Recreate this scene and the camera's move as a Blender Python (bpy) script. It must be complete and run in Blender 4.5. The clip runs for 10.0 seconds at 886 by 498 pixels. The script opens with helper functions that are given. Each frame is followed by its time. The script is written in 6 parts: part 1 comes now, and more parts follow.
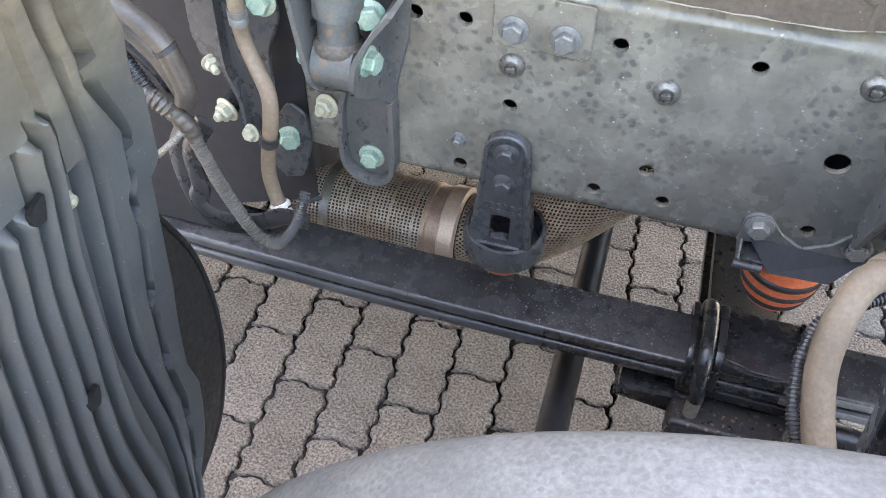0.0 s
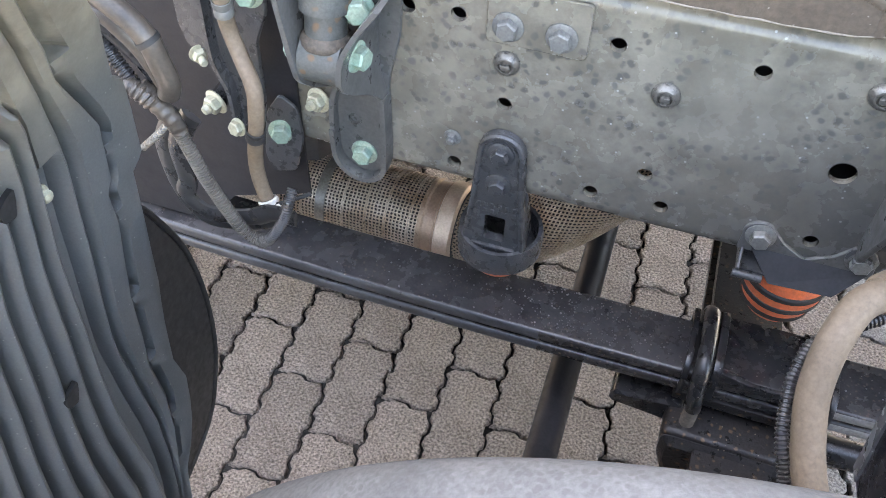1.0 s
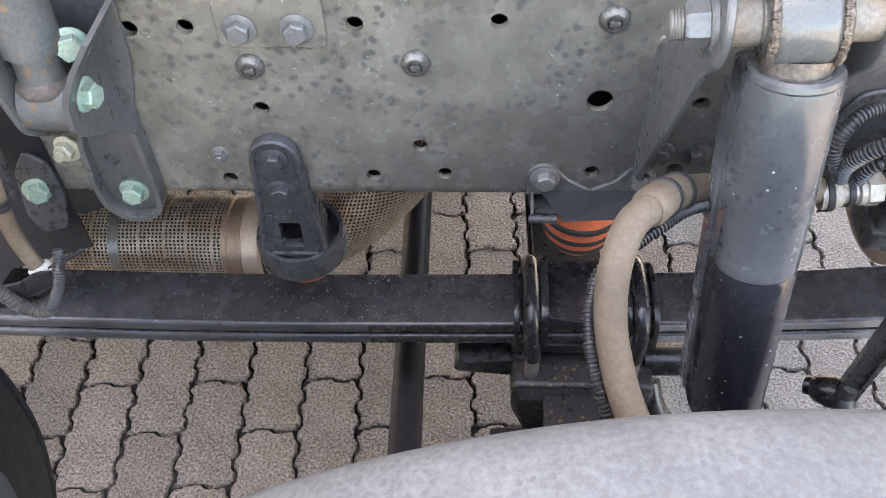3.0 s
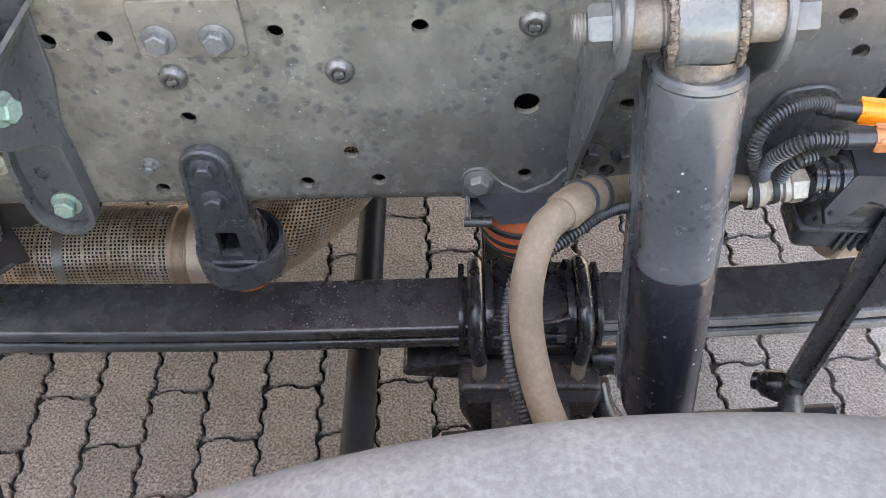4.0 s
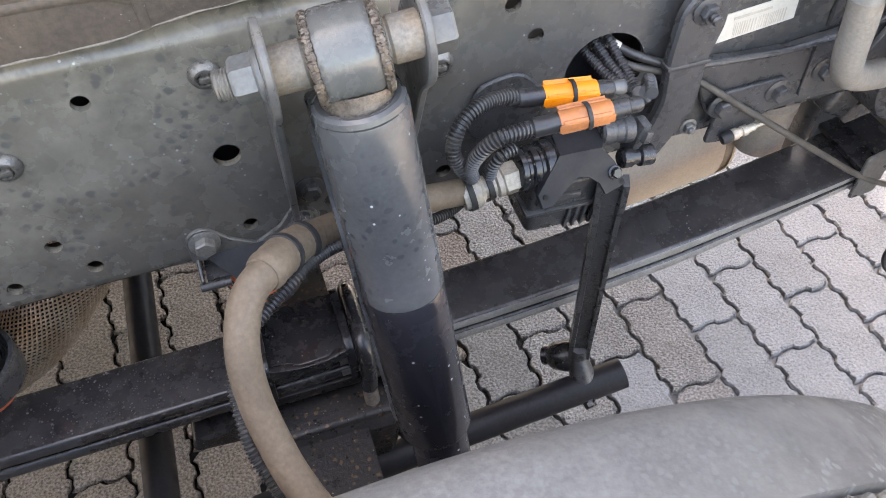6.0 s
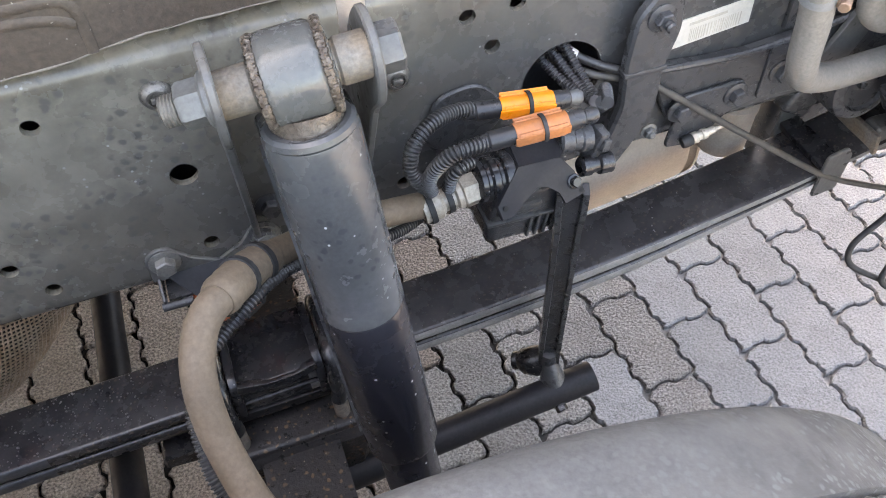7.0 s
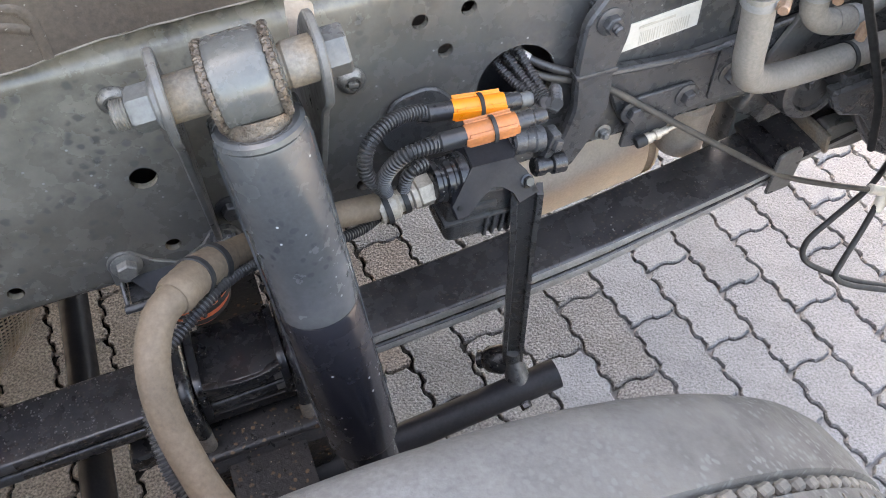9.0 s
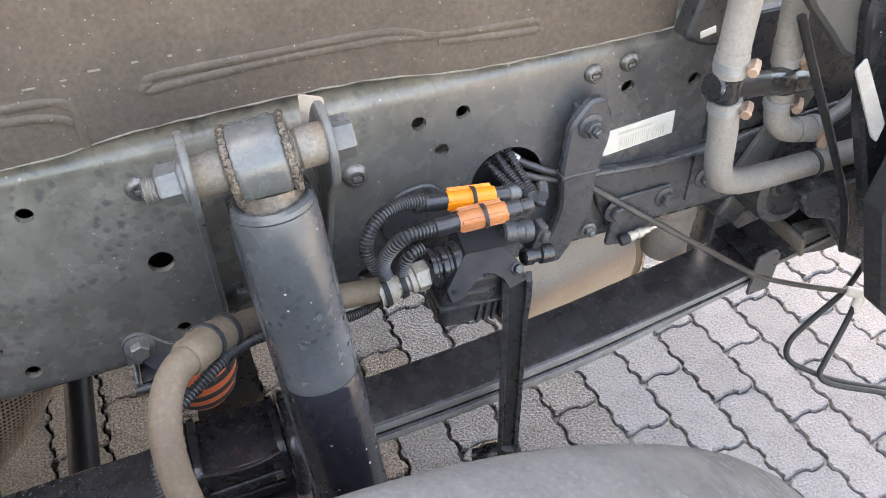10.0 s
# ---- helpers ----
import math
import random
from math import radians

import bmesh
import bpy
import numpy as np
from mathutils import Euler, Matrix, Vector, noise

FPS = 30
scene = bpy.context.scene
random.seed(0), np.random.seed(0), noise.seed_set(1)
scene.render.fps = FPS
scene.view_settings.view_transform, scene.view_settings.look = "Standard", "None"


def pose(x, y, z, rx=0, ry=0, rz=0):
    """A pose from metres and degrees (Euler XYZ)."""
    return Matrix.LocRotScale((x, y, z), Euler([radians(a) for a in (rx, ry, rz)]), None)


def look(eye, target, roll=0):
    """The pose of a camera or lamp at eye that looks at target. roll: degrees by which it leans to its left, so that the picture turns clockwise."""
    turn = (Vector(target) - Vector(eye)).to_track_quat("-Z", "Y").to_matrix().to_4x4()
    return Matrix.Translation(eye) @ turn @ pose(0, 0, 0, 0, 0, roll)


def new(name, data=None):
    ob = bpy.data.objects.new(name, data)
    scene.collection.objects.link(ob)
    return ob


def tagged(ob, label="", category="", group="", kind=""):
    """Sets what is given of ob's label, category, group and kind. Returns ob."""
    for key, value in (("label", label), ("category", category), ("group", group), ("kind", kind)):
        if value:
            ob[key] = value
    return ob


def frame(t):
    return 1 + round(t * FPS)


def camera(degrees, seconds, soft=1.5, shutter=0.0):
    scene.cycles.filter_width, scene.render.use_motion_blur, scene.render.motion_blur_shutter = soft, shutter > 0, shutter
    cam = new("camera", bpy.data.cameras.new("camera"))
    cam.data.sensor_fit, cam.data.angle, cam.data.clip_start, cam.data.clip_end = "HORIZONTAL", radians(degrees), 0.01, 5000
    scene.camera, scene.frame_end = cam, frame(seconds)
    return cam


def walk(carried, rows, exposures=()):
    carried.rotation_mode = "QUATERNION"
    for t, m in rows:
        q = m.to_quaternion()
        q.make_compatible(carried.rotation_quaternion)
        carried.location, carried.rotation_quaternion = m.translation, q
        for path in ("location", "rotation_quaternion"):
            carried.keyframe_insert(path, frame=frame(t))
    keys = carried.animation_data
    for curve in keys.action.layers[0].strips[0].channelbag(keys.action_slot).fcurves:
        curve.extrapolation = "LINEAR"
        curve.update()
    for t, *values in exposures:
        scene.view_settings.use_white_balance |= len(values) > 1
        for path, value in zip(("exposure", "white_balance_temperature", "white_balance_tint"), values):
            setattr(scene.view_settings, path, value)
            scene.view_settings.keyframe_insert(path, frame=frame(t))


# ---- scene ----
cam = camera(55.4, 10.0, soft=0.78)
PATH = [
    (0, (-0.204, -0.755, 1.462), (-0.583, 0.553, -0.002), 1.7),
    (0.5, (-0.198, -0.735, 1.461), (-0.596, 0.551, -0.018), 1.8),
    (1, (-0.184, -0.716, 1.455), (-0.594, 0.557, -0.033), 1.8),
    (1.5, (-0.171, -0.704, 1.44), (-0.589, 0.559, -0.054), 1.8),
    (2, (-0.161, -0.711, 1.443), (-0.544, 0.559, -0.055), -1.2),
    (2.5, (-0.152, -0.699, 1.437), (-0.324, 0.616, -0.06), -1.8),
    (2.7, (-0.142, -0.691, 1.438), (-0.253, 0.627, -0.062), -1.8),
    (3.8, (-0.08, -0.681, 1.439), (-0.134, 0.64, -0.062), -2.1),
    (4, (-0.069, -0.678, 1.44), (-0.113, 0.641, -0.062), -2.3),
    (4.5, (-0.037, -0.662, 1.434), (0.004, 0.656, -0.07), -3.3),
    (5, (-0.01, -0.652, 1.44), (0.102, 0.658, -0.066), -3.6),
    (5.5, (0.015, -0.643, 1.439), (0.227, 0.651, -0.072), -4.2),
    (6, (0.034, -0.641, 1.439), (0.379, 0.619, -0.076), -3.5),
    (6.2, (0.04, -0.642, 1.442), (0.389, 0.615, -0.075), -3.5),
    (7.3, (0.059, -0.632, 1.448), (0.46, 0.601, -0.074), -3.4),
    (7.5, (0.061, -0.635, 1.445), (0.468, 0.604, -0.071), -3.3),
    (8, (0.071, -0.638, 1.445), (0.491, 0.597, -0.071), -3.2),
    (8.5, (0.07, -0.643, 1.446), (0.499, 0.589, -0.07), -2.9),
    (9, (0.073, -0.658, 1.457), (0.506, 0.573, -0.059), -2.7),
    (9.5, (0.073, -0.686, 1.468), (0.52, 0.583, -0.012), -2.6),
    (10, (0.051, -0.734, 1.465), (0.566, 0.702, 0.172), -2.1),
]
walk(cam, [(t, look(eye, target, roll)) for t, eye, target, roll in PATH], exposures=[(0.0, 4.4, 7850, 12), (2.0, 4.36, 8100, 14), (4.5, 4.06, 8600, 15), (6.0, 3.86, 8500, 15), (8.5, 3.82, 8350, 13), (10.0, 3.88, 8400, 13)])

# ---- world, sun ----
world = bpy.data.worlds.new("sky")
scene.world = world
world.use_nodes = True
sky = world.node_tree.nodes.new("ShaderNodeTexSky")
sky.sky_type, sky.sun_disc = "NISHITA", False
sky.dust_density, sky.air_density = 4.0, 1.0
SUN_EL, SUN_AZ = radians(52), radians(-25)
sky.sun_elevation, sky.sun_rotation = SUN_EL, SUN_AZ
background = world.node_tree.nodes["Background"]
background.inputs["Strength"].default_value = 0.15
world.node_tree.links.new(sky.outputs["Color"], background.inputs["Color"])
sun = new("sun", bpy.data.lights.new("sun", "SUN"))
sun.data.energy, sun.data.angle, sun.data.color = 3.0, radians(0.6), (1.0, 0.94, 0.86)
toward = Vector((math.sin(SUN_AZ) * math.cos(SUN_EL), math.cos(SUN_AZ) * math.cos(SUN_EL), math.sin(SUN_EL)))
sun.matrix_world = look(toward * 20, (0, 0, 0))


# ---- materials ----
def material(name, colour, rough=0.5, metal=0.0, second=None, mix=0.5, scale=8.0, grain=0.15, grain_scale=300.0, bump=0.1, bump_scale=250.0,
             specks=None, speck_scale=90.0, speck_size=0.2, dust=None, dust_amount=0.0, rough_var=0.15, island=0.0, per_object=0.0, spec=0.5, relief=0.002, tone_fade=None, flecks=None, fleck_scale=120.0):
    """Stains at a large scale, grain at a small one, specks of dirt, dust on what faces up, and fine relief."""
    m = bpy.data.materials.new(name)
    m.use_nodes = True
    tree = m.node_tree
    b = tree.nodes["Principled BSDF"]

    def node(kind, **values):
        n = tree.nodes.new("ShaderNode" + kind)
        for key, value in values.items():
            n.inputs[key.replace("_", " ")].default_value = value
        return n

    def link(a, to):
        tree.links.new(a, to)

    def blend(factor, a, c, kind="MIX"):
        n = tree.nodes.new("ShaderNodeMix")
        n.data_type, n.blend_type = "RGBA", kind
        for value, socket in ((factor, n.inputs[0]), (a, n.inputs[6]), (c, n.inputs[7])):
            if isinstance(value, bpy.types.NodeSocket):
                link(value, socket)
            elif isinstance(value, (int, float)):
                socket.default_value = value
            else:
                socket.default_value = (*value, 1)
        return n.outputs[2]

    def ramp(value, low, high):
        n = tree.nodes.new("ShaderNodeMapRange")
        n.interpolation_type = "SMOOTHSTEP"
        swap = low > high
        n.inputs["From Min"].default_value, n.inputs["From Max"].default_value = min(low, high), max(low, high)
        if swap:
            n.inputs["To Min"].default_value, n.inputs["To Max"].default_value = 1.0, 0.0
        link(value, n.inputs["Value"])
        return n.outputs["Result"]

    where = tree.nodes.new("ShaderNodeTexCoord").outputs["Object"]

    def noise_tex(size, detail=4.0, rough_=0.6):
        n = node("TexNoise", Scale=size, Detail=detail, Roughness=rough_)
        link(where, n.inputs["Vector"])
        return n.outputs["Fac"]

    big = noise_tex(scale, 5.0)
    small = noise_tex(grain_scale, 3.0)
    out = blend(ramp(big, 0.5 - 0.3 * mix, 0.5 + 0.3 * mix), colour, second or tuple(c * 0.75 for c in colour))
    light = tree.nodes.new("ShaderNodeMapRange")
    link(small, light.inputs["Value"])
    light.inputs["From Min"].default_value, light.inputs["From Max"].default_value = 0.3, 0.7
    light.inputs["To Min"].default_value, light.inputs["To Max"].default_value = 1 - grain, 1 + grain
    out = blend(1.0, out, light.outputs["Result"], "MULTIPLY")
    if per_object or island:
        source = tree.nodes.new("ShaderNodeObjectInfo").outputs["Random"] if per_object else tree.nodes.new("ShaderNodeNewGeometry").outputs["Random Per Island"]
        n = tree.nodes.new("ShaderNodeMapRange")
        link(source, n.inputs["Value"])
        amount = per_object or island
        n.inputs["To Min"].default_value, n.inputs["To Max"].default_value = 1 - amount, 1 + amount
        out = blend(1.0, out, n.outputs["Result"], "MULTIPLY")
    if tone_fade:
        # blends into a second tone along one direction, with a ragged edge
        fade_colour, axis, start, stop = tone_fade
        place = tree.nodes.new("ShaderNodeVectorMath")
        place.operation = "DOT_PRODUCT"
        link(where, place.inputs[0])
        place.inputs[1].default_value = axis
        shift = tree.nodes.new("ShaderNodeMath")
        shift.operation = "MULTIPLY_ADD"
        link(noise_tex(4.0, 3.0, 0.5), shift.inputs[0])
        shift.inputs[1].default_value = 0.35
        link(place.outputs["Value"], shift.inputs[2])
        tone = blend(ramp(noise_tex(16.0, 6.0, 0.7), 0.36, 0.66), tuple(c * 0.6 for c in fade_colour), fade_colour)
        out = blend(ramp(shift.outputs[0], start + 0.175, stop + 0.175), out, tone)
    if specks:
        v = node("TexVoronoi", Scale=speck_scale)
        wobble = node("TexNoise", Scale=speck_scale * 0.9, Detail=3.0)
        link(where, wobble.inputs["Vector"])
        bent = tree.nodes.new("ShaderNodeVectorMath")
        bent.operation = "MULTIPLY_ADD"
        link(wobble.outputs["Color"], bent.inputs[0])
        bent.inputs[1].default_value = (0.9 / speck_scale,) * 3
        link(where, bent.inputs[2])
        link(bent.outputs[0], v.inputs["Vector"])
        broken = noise_tex(speck_scale * 0.12, 2.0)
        n = tree.nodes.new("ShaderNodeMath")
        n.operation = "MULTIPLY"
        link(ramp(v.outputs["Distance"], speck_size, speck_size * 0.45), n.inputs[0])
        link(ramp(broken, 0.38, 0.52), n.inputs[1])
        out = blend(n.outputs[0], out, specks)
    if flecks:
        v = node("TexVoronoi", Scale=fleck_scale)
        link(where, v.inputs["Vector"])
        keep = node("TexVoronoi", Scale=fleck_scale)
        link(where, keep.inputs["Vector"])
        pick = tree.nodes.new("ShaderNodeSeparateColor")
        link(keep.outputs["Color"], pick.inputs[0])
        n = tree.nodes.new("ShaderNodeMath")
        n.operation = "MULTIPLY"
        link(ramp(v.outputs["Distance"], 0.16, 0.08), n.inputs[0])
        link(ramp(pick.outputs[0], 0.72, 0.76), n.inputs[1])
        out = blend(n.outputs[0], out, flecks)
    if dust:
        normal = tree.nodes.new("ShaderNodeNewGeometry").outputs["Normal"]
        parts = tree.nodes.new("ShaderNodeSeparateXYZ")
        link(normal, parts.inputs[0])
        n = tree.nodes.new("ShaderNodeMath")
        n.operation = "MULTIPLY"
        n.use_clamp = True
        link(ramp(parts.outputs["Z"], -0.2, 1.0), n.inputs[0])
        up = tree.nodes.new("ShaderNodeMath")
        up.operation = "MULTIPLY"
        link(ramp(noise_tex(scale * 2.5, 6.0, 0.7), 0.3, 0.62), up.inputs[0])
        up.inputs[1].default_value = dust_amount
        link(up.outputs[0], n.inputs[1])
        out = blend(n.outputs[0], out, dust)
    link(out, b.inputs["Base Color"])
    r = tree.nodes.new("ShaderNodeMapRange")
    link(noise_tex(scale * 3, 5.0), r.inputs["Value"])
    r.inputs["From Min"].default_value, r.inputs["From Max"].default_value = 0.3, 0.7
    r.inputs["To Min"].default_value, r.inputs["To Max"].default_value = max(0.02, rough - rough_var), min(1.0, rough + rough_var)
    link(r.outputs["Result"], b.inputs["Roughness"])
    b.inputs["Metallic"].default_value = metal
    b.inputs["Specular IOR Level"].default_value = spec
    if bump:
        n = tree.nodes.new("ShaderNodeBump")
        n.inputs["Strength"].default_value, n.inputs["Distance"].default_value = min(bump, 1.0), relief
        link(noise_tex(bump_scale, 5.0, 0.65), n.inputs["Height"])
        link(n.outputs["Normal"], b.inputs["Normal"])
    return m


# paler towards top and rear; dust on the bend also paints in its highlight
RAIL = material("rail_paint", (0.069, 0.069, 0.069), 0.26, 0.0, (0.053, 0.053, 0.053), 0.9, 9, 0.2, 220, 0.06, 60, tone_fade=((0.203, 0.182, 0.146), (1, 0, -2), -1.38, -2.0), specks=(0.084, 0.08, 0.072), speck_scale=75, speck_size=0.42, flecks=(0.34, 0.33, 0.31), fleck_scale=95,
                dust=(0.5, 0.4, 0.27), dust_amount=0.32, rough_var=0.12)
BRACKET = material("bracket_paint", (0.09, 0.089, 0.085), 0.36, 0.0, (0.065, 0.065, 0.063), 0.9, 16, 0.2, 220, 0.06, 120, specks=(0.07, 0.07, 0.066), speck_scale=90, speck_size=0.26,
                   dust=(0.3, 0.265, 0.215), dust_amount=0.3)
STUDPAINT = material("stud_paint", (0.075, 0.068, 0.06), 0.32, 0.3, (0.12, 0.11, 0.095), 0.9, 60, 0.25, 300, 0.2, 300, dust=(0.4, 0.36, 0.3), dust_amount=0.4)
BOLTPAINT = material("bolt_paint", (0.1, 0.1, 0.094), 0.4, 0.0, (0.14, 0.135, 0.125), 0.9, 60, 0.25, 300, 0.2, 300, dust=(0.35, 0.32, 0.27), dust_amount=0.25)
COVER = material("cover_plastic", (0.045, 0.046, 0.041), 0.6, 0.0, (0.032, 0.033, 0.03), 0.9, 12, 0.2, 300, 0.3, 300)
DAMPER = material("damper_paint", (0.085, 0.088, 0.082), 0.5, 0.0, (0.06, 0.062, 0.058), 0.9, 12, 0.2, 300, 0.3, 300, specks=(0.14, 0.085, 0.05), speck_scale=60, speck_size=0.3)
AXLE = material("axle_paint", (0.013, 0.0135, 0.017), 0.5, 0.0, (0.018, 0.017, 0.018), 0.8, 14, 0.2, 260, 0.06, 160, dust=(0.12, 0.105, 0.09), dust_amount=0.05, spec=0.25)
BLACK = material("black_paint", (0.016, 0.0165, 0.0185), 0.27, 0.0, (0.011, 0.0115, 0.0125), 0.8, 14, 0.2, 260, 0.06, 160, specks=(0.12, 0.1, 0.085), speck_scale=210, speck_size=0.2, flecks=(0.28, 0.25, 0.22), fleck_scale=130,
                 dust=(0.12, 0.1, 0.085), dust_amount=0.1)
LEAF = material("spring_paint", (0.02, 0.0205, 0.024), 0.26, 0.0, (0.032, 0.029, 0.028), 0.8, 9, 0.3, 240, 0.18, 180, specks=(0.1, 0.075, 0.058), speck_scale=130, speck_size=0.3, flecks=(0.26, 0.22, 0.18), fleck_scale=150,
                dust=(0.11, 0.098, 0.092), dust_amount=0.38, spec=0.5)
CAST = material("cast_black", (0.047, 0.048, 0.05), 0.31, 0.0, (0.034, 0.035, 0.037), 0.8, 20, 0.2, 400, 0.35, 500, flecks=(0.2, 0.19, 0.17), fleck_scale=130, dust=(0.2, 0.18, 0.16), dust_amount=0.2)
# tan dust over the upper part of the liner
PLASTIC = material("fender_plastic", (0.105, 0.117, 0.122), 0.45, 0.0, (0.13, 0.14, 0.142), 0.9, 5, 0.1, 400, 0.12, 220, tone_fade=((0.3, 0.28, 0.225), (0, 0.5, 1), 0.75, 1.0), flecks=(0.24, 0.25, 0.23), fleck_scale=110, rough_var=0.06, spec=0.8)
SHIELD = material("shield_plastic", (0.092, 0.068, 0.048), 0.7, 0.0, (0.07, 0.051, 0.037), 0.8, 9, 0.22, 190, 0.6, 190, specks=(0.25, 0.22, 0.18), speck_scale=110, speck_size=0.12,
                  dust=(0.15, 0.122, 0.092), dust_amount=0.35)
# darker towards the front of the tyre
RUBBER = material("tyre_rubber", (0.152, 0.153, 0.149), 0.8, 0.0, (0.112, 0.113, 0.111), 0.8, 14, 0.2, 230, 0.5, 240, specks=(0.112, 0.111, 0.107), speck_scale=150, speck_size=0.45, relief=0.0014, tone_fade=((0.098, 0.093, 0.085), (1, 0, 0), -0.02, 0.38))
TREAD = material("tread_rubber", (0.06, 0.058, 0.055), 0.9, 0.0, (0.17, 0.155, 0.13), 0.9, 14, 0.2, 260, 0.3, 300)
HOSE = material("dusty_hose", (0.172, 0.126, 0.084), 0.75, 0.0, (0.115, 0.085, 0.057), 0.9, 16, 0.18, 260, 0.2, 350)
GREYHOSE = material("grey_hose", (0.245, 0.222, 0.192), 0.72, 0.0, (0.185, 0.167, 0.145), 0.9, 12, 0.16, 260, 0.25, 350)
CONDUIT = material("conduit_black", (0.016, 0.016, 0.018), 0.33, 0.0, (0.035, 0.034, 0.033), 0.8, 20, 0.15, 260, 0.05, 300, dust=(0.16, 0.145, 0.125), dust_amount=0.16)
DUSTYCONDUIT = material("dusty_conduit", (0.13, 0.115, 0.095), 0.6, 0.0, (0.06, 0.054, 0.047), 0.8, 20, 0.2, 260, 0.1, 300)
STEEL = material("bare_steel", (0.25, 0.235, 0.21), 0.45, 0.6, (0.18, 0.165, 0.145), 0.8, 30, 0.2, 300, 0.1, 260)
DUSTYSTEEL = material("dusty_rusty_steel", (0.19, 0.175, 0.15), 0.6, 0.1, (0.2, 0.15, 0.1), 0.6, 34, 0.25, 300, 0.3, 260)
ZINC = material("zinc", (0.15, 0.152, 0.145), 0.42, 0.2, (0.115, 0.115, 0.107), 0.8, 40, 0.15, 300, 0.06, 260)
GREEN = material("green_coated", (0.2, 0.32, 0.25), 0.45, 0.1, (0.27, 0.31, 0.24), 0.8, 60, 0.2, 300, 0.1, 300)
PALE = material("pale_coated", (0.32, 0.33, 0.25), 0.45, 0.1, (0.38, 0.34, 0.24), 0.8, 60, 0.2, 300, 0.1, 300)
SILVER = material("silver_paint", (0.1, 0.103, 0.098), 0.24, 0.2, (0.135, 0.128, 0.112), 0.9, 25, 0.12, 300, 0.12, 200, specks=(0.09, 0.09, 0.09), speck_scale=120, speck_size=0.2)
WELD = material("weld_bead_steel", (0.16, 0.13, 0.1), 0.3, 0.4, (0.07, 0.052, 0.04), 0.9, 90, 0.35, 260, 0.6, 240)
RUST = material("rusty_steel", (0.115, 0.09, 0.068), 0.75, 0.1, (0.075, 0.062, 0.05), 0.9, 40, 0.3, 260, 0.4, 260)
# pale lower end: dust plus a bluish-white highlight put into the colour
SHOCK = material("shock_paint", (0.068, 0.07, 0.07), 0.22, 0.1, (0.052, 0.054, 0.055), 0.8, 10, 0.12, 260, 0.05, 160, tone_fade=((0.19, 0.193, 0.195), (0, 0, -1), -1.0, -0.865), specks=(0.045, 0.048, 0.051), speck_scale=95, speck_size=0.34,
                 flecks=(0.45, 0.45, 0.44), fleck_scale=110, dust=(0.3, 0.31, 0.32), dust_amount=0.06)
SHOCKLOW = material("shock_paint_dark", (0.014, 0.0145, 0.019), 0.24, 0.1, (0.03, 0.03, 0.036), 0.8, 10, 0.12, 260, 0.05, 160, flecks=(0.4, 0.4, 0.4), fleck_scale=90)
MESHWIRE = material("braided_wire", (0.56, 0.48, 0.385), 0.4, 0.4, (0.36, 0.24, 0.15), 0.9, 20, 0.35, 300, 0.0)
COPPER = material("heat_tinted_steel", (0.42, 0.29, 0.2), 0.42, 0.4, (0.3, 0.19, 0.13), 0.9, 24, 0.15, 300, 0.06, 260)
TAN = material("heat_tan_steel", (0.6, 0.46, 0.34), 0.45, 0.3, (0.5, 0.35, 0.25), 0.9, 24, 0.12, 300, 0.06, 260)
ORANGE = material("orange_plastic", (0.97, 0.27, 0.01), 0.38, 0.0, (0.85, 0.24, 0.02), 0.7, 40, 0.05, 300, 0.02)
DUSTYORANGE = material("dusty_orange_plastic", (0.5, 0.165, 0.045), 0.5, 0.0, (0.38, 0.14, 0.055), 0.7, 40, 0.12, 300, 0.05)
REDRUBBER = material("orange_rubber", (0.78, 0.155, 0.045), 0.55, 0.0, (0.45, 0.11, 0.055), 0.9, 30, 0.15, 300, 0.15, 300)
PIT = material("dark_pit", (0.006, 0.006, 0.006), 0.9, 0.0, None, 0.5, 30, 0.1, 300, 0.0)
DARK = material("dark_rubber", (0.02, 0.02, 0.02), 0.65, 0.0, None, 0.7, 30, 0.2, 300, 0.1, 300)
CABLE = material("cable_jacket", (0.085, 0.077, 0.066), 0.5, 0.0, (0.045, 0.042, 0.038), 0.8, 30, 0.12, 300, 0.05, 300)
LOOMSKIN = material("dusty_cable_skin", (0.036, 0.031, 0.027), 0.42, 0.0, (0.068, 0.055, 0.043), 0.9, 24, 0.25, 260, 0.2, 200, dust=(0.18, 0.145, 0.112), dust_amount=0.26)
LABEL = material("label_paper", (0.66, 0.63, 0.56), 0.5, 0.0, (0.57, 0.54, 0.47), 0.8, 30, 0.06, 300, 0.02)
INK = material("label_ink", (0.56, 0.51, 0.42), 0.6, 0.0, None, 0.5, 30, 0.1, 300, 0.0)
NICKEL = material("dusty_nickel", (0.5, 0.44, 0.35), 0.4, 0.25, (0.3, 0.26, 0.21), 0.9, 40, 0.2, 300, 0.1, 260)
FILTER = material("dusty_filter_case", (0.36, 0.31, 0.26), 0.7, 0.0, (0.27, 0.23, 0.19), 0.9, 14, 0.15, 260, 0.15, 200)
BEIGE = material("dusty_beige_shield", (0.5, 0.41, 0.32), 0.8, 0.0, (0.4, 0.32, 0.25), 0.9, 10, 0.1, 260, 0.1, 200)
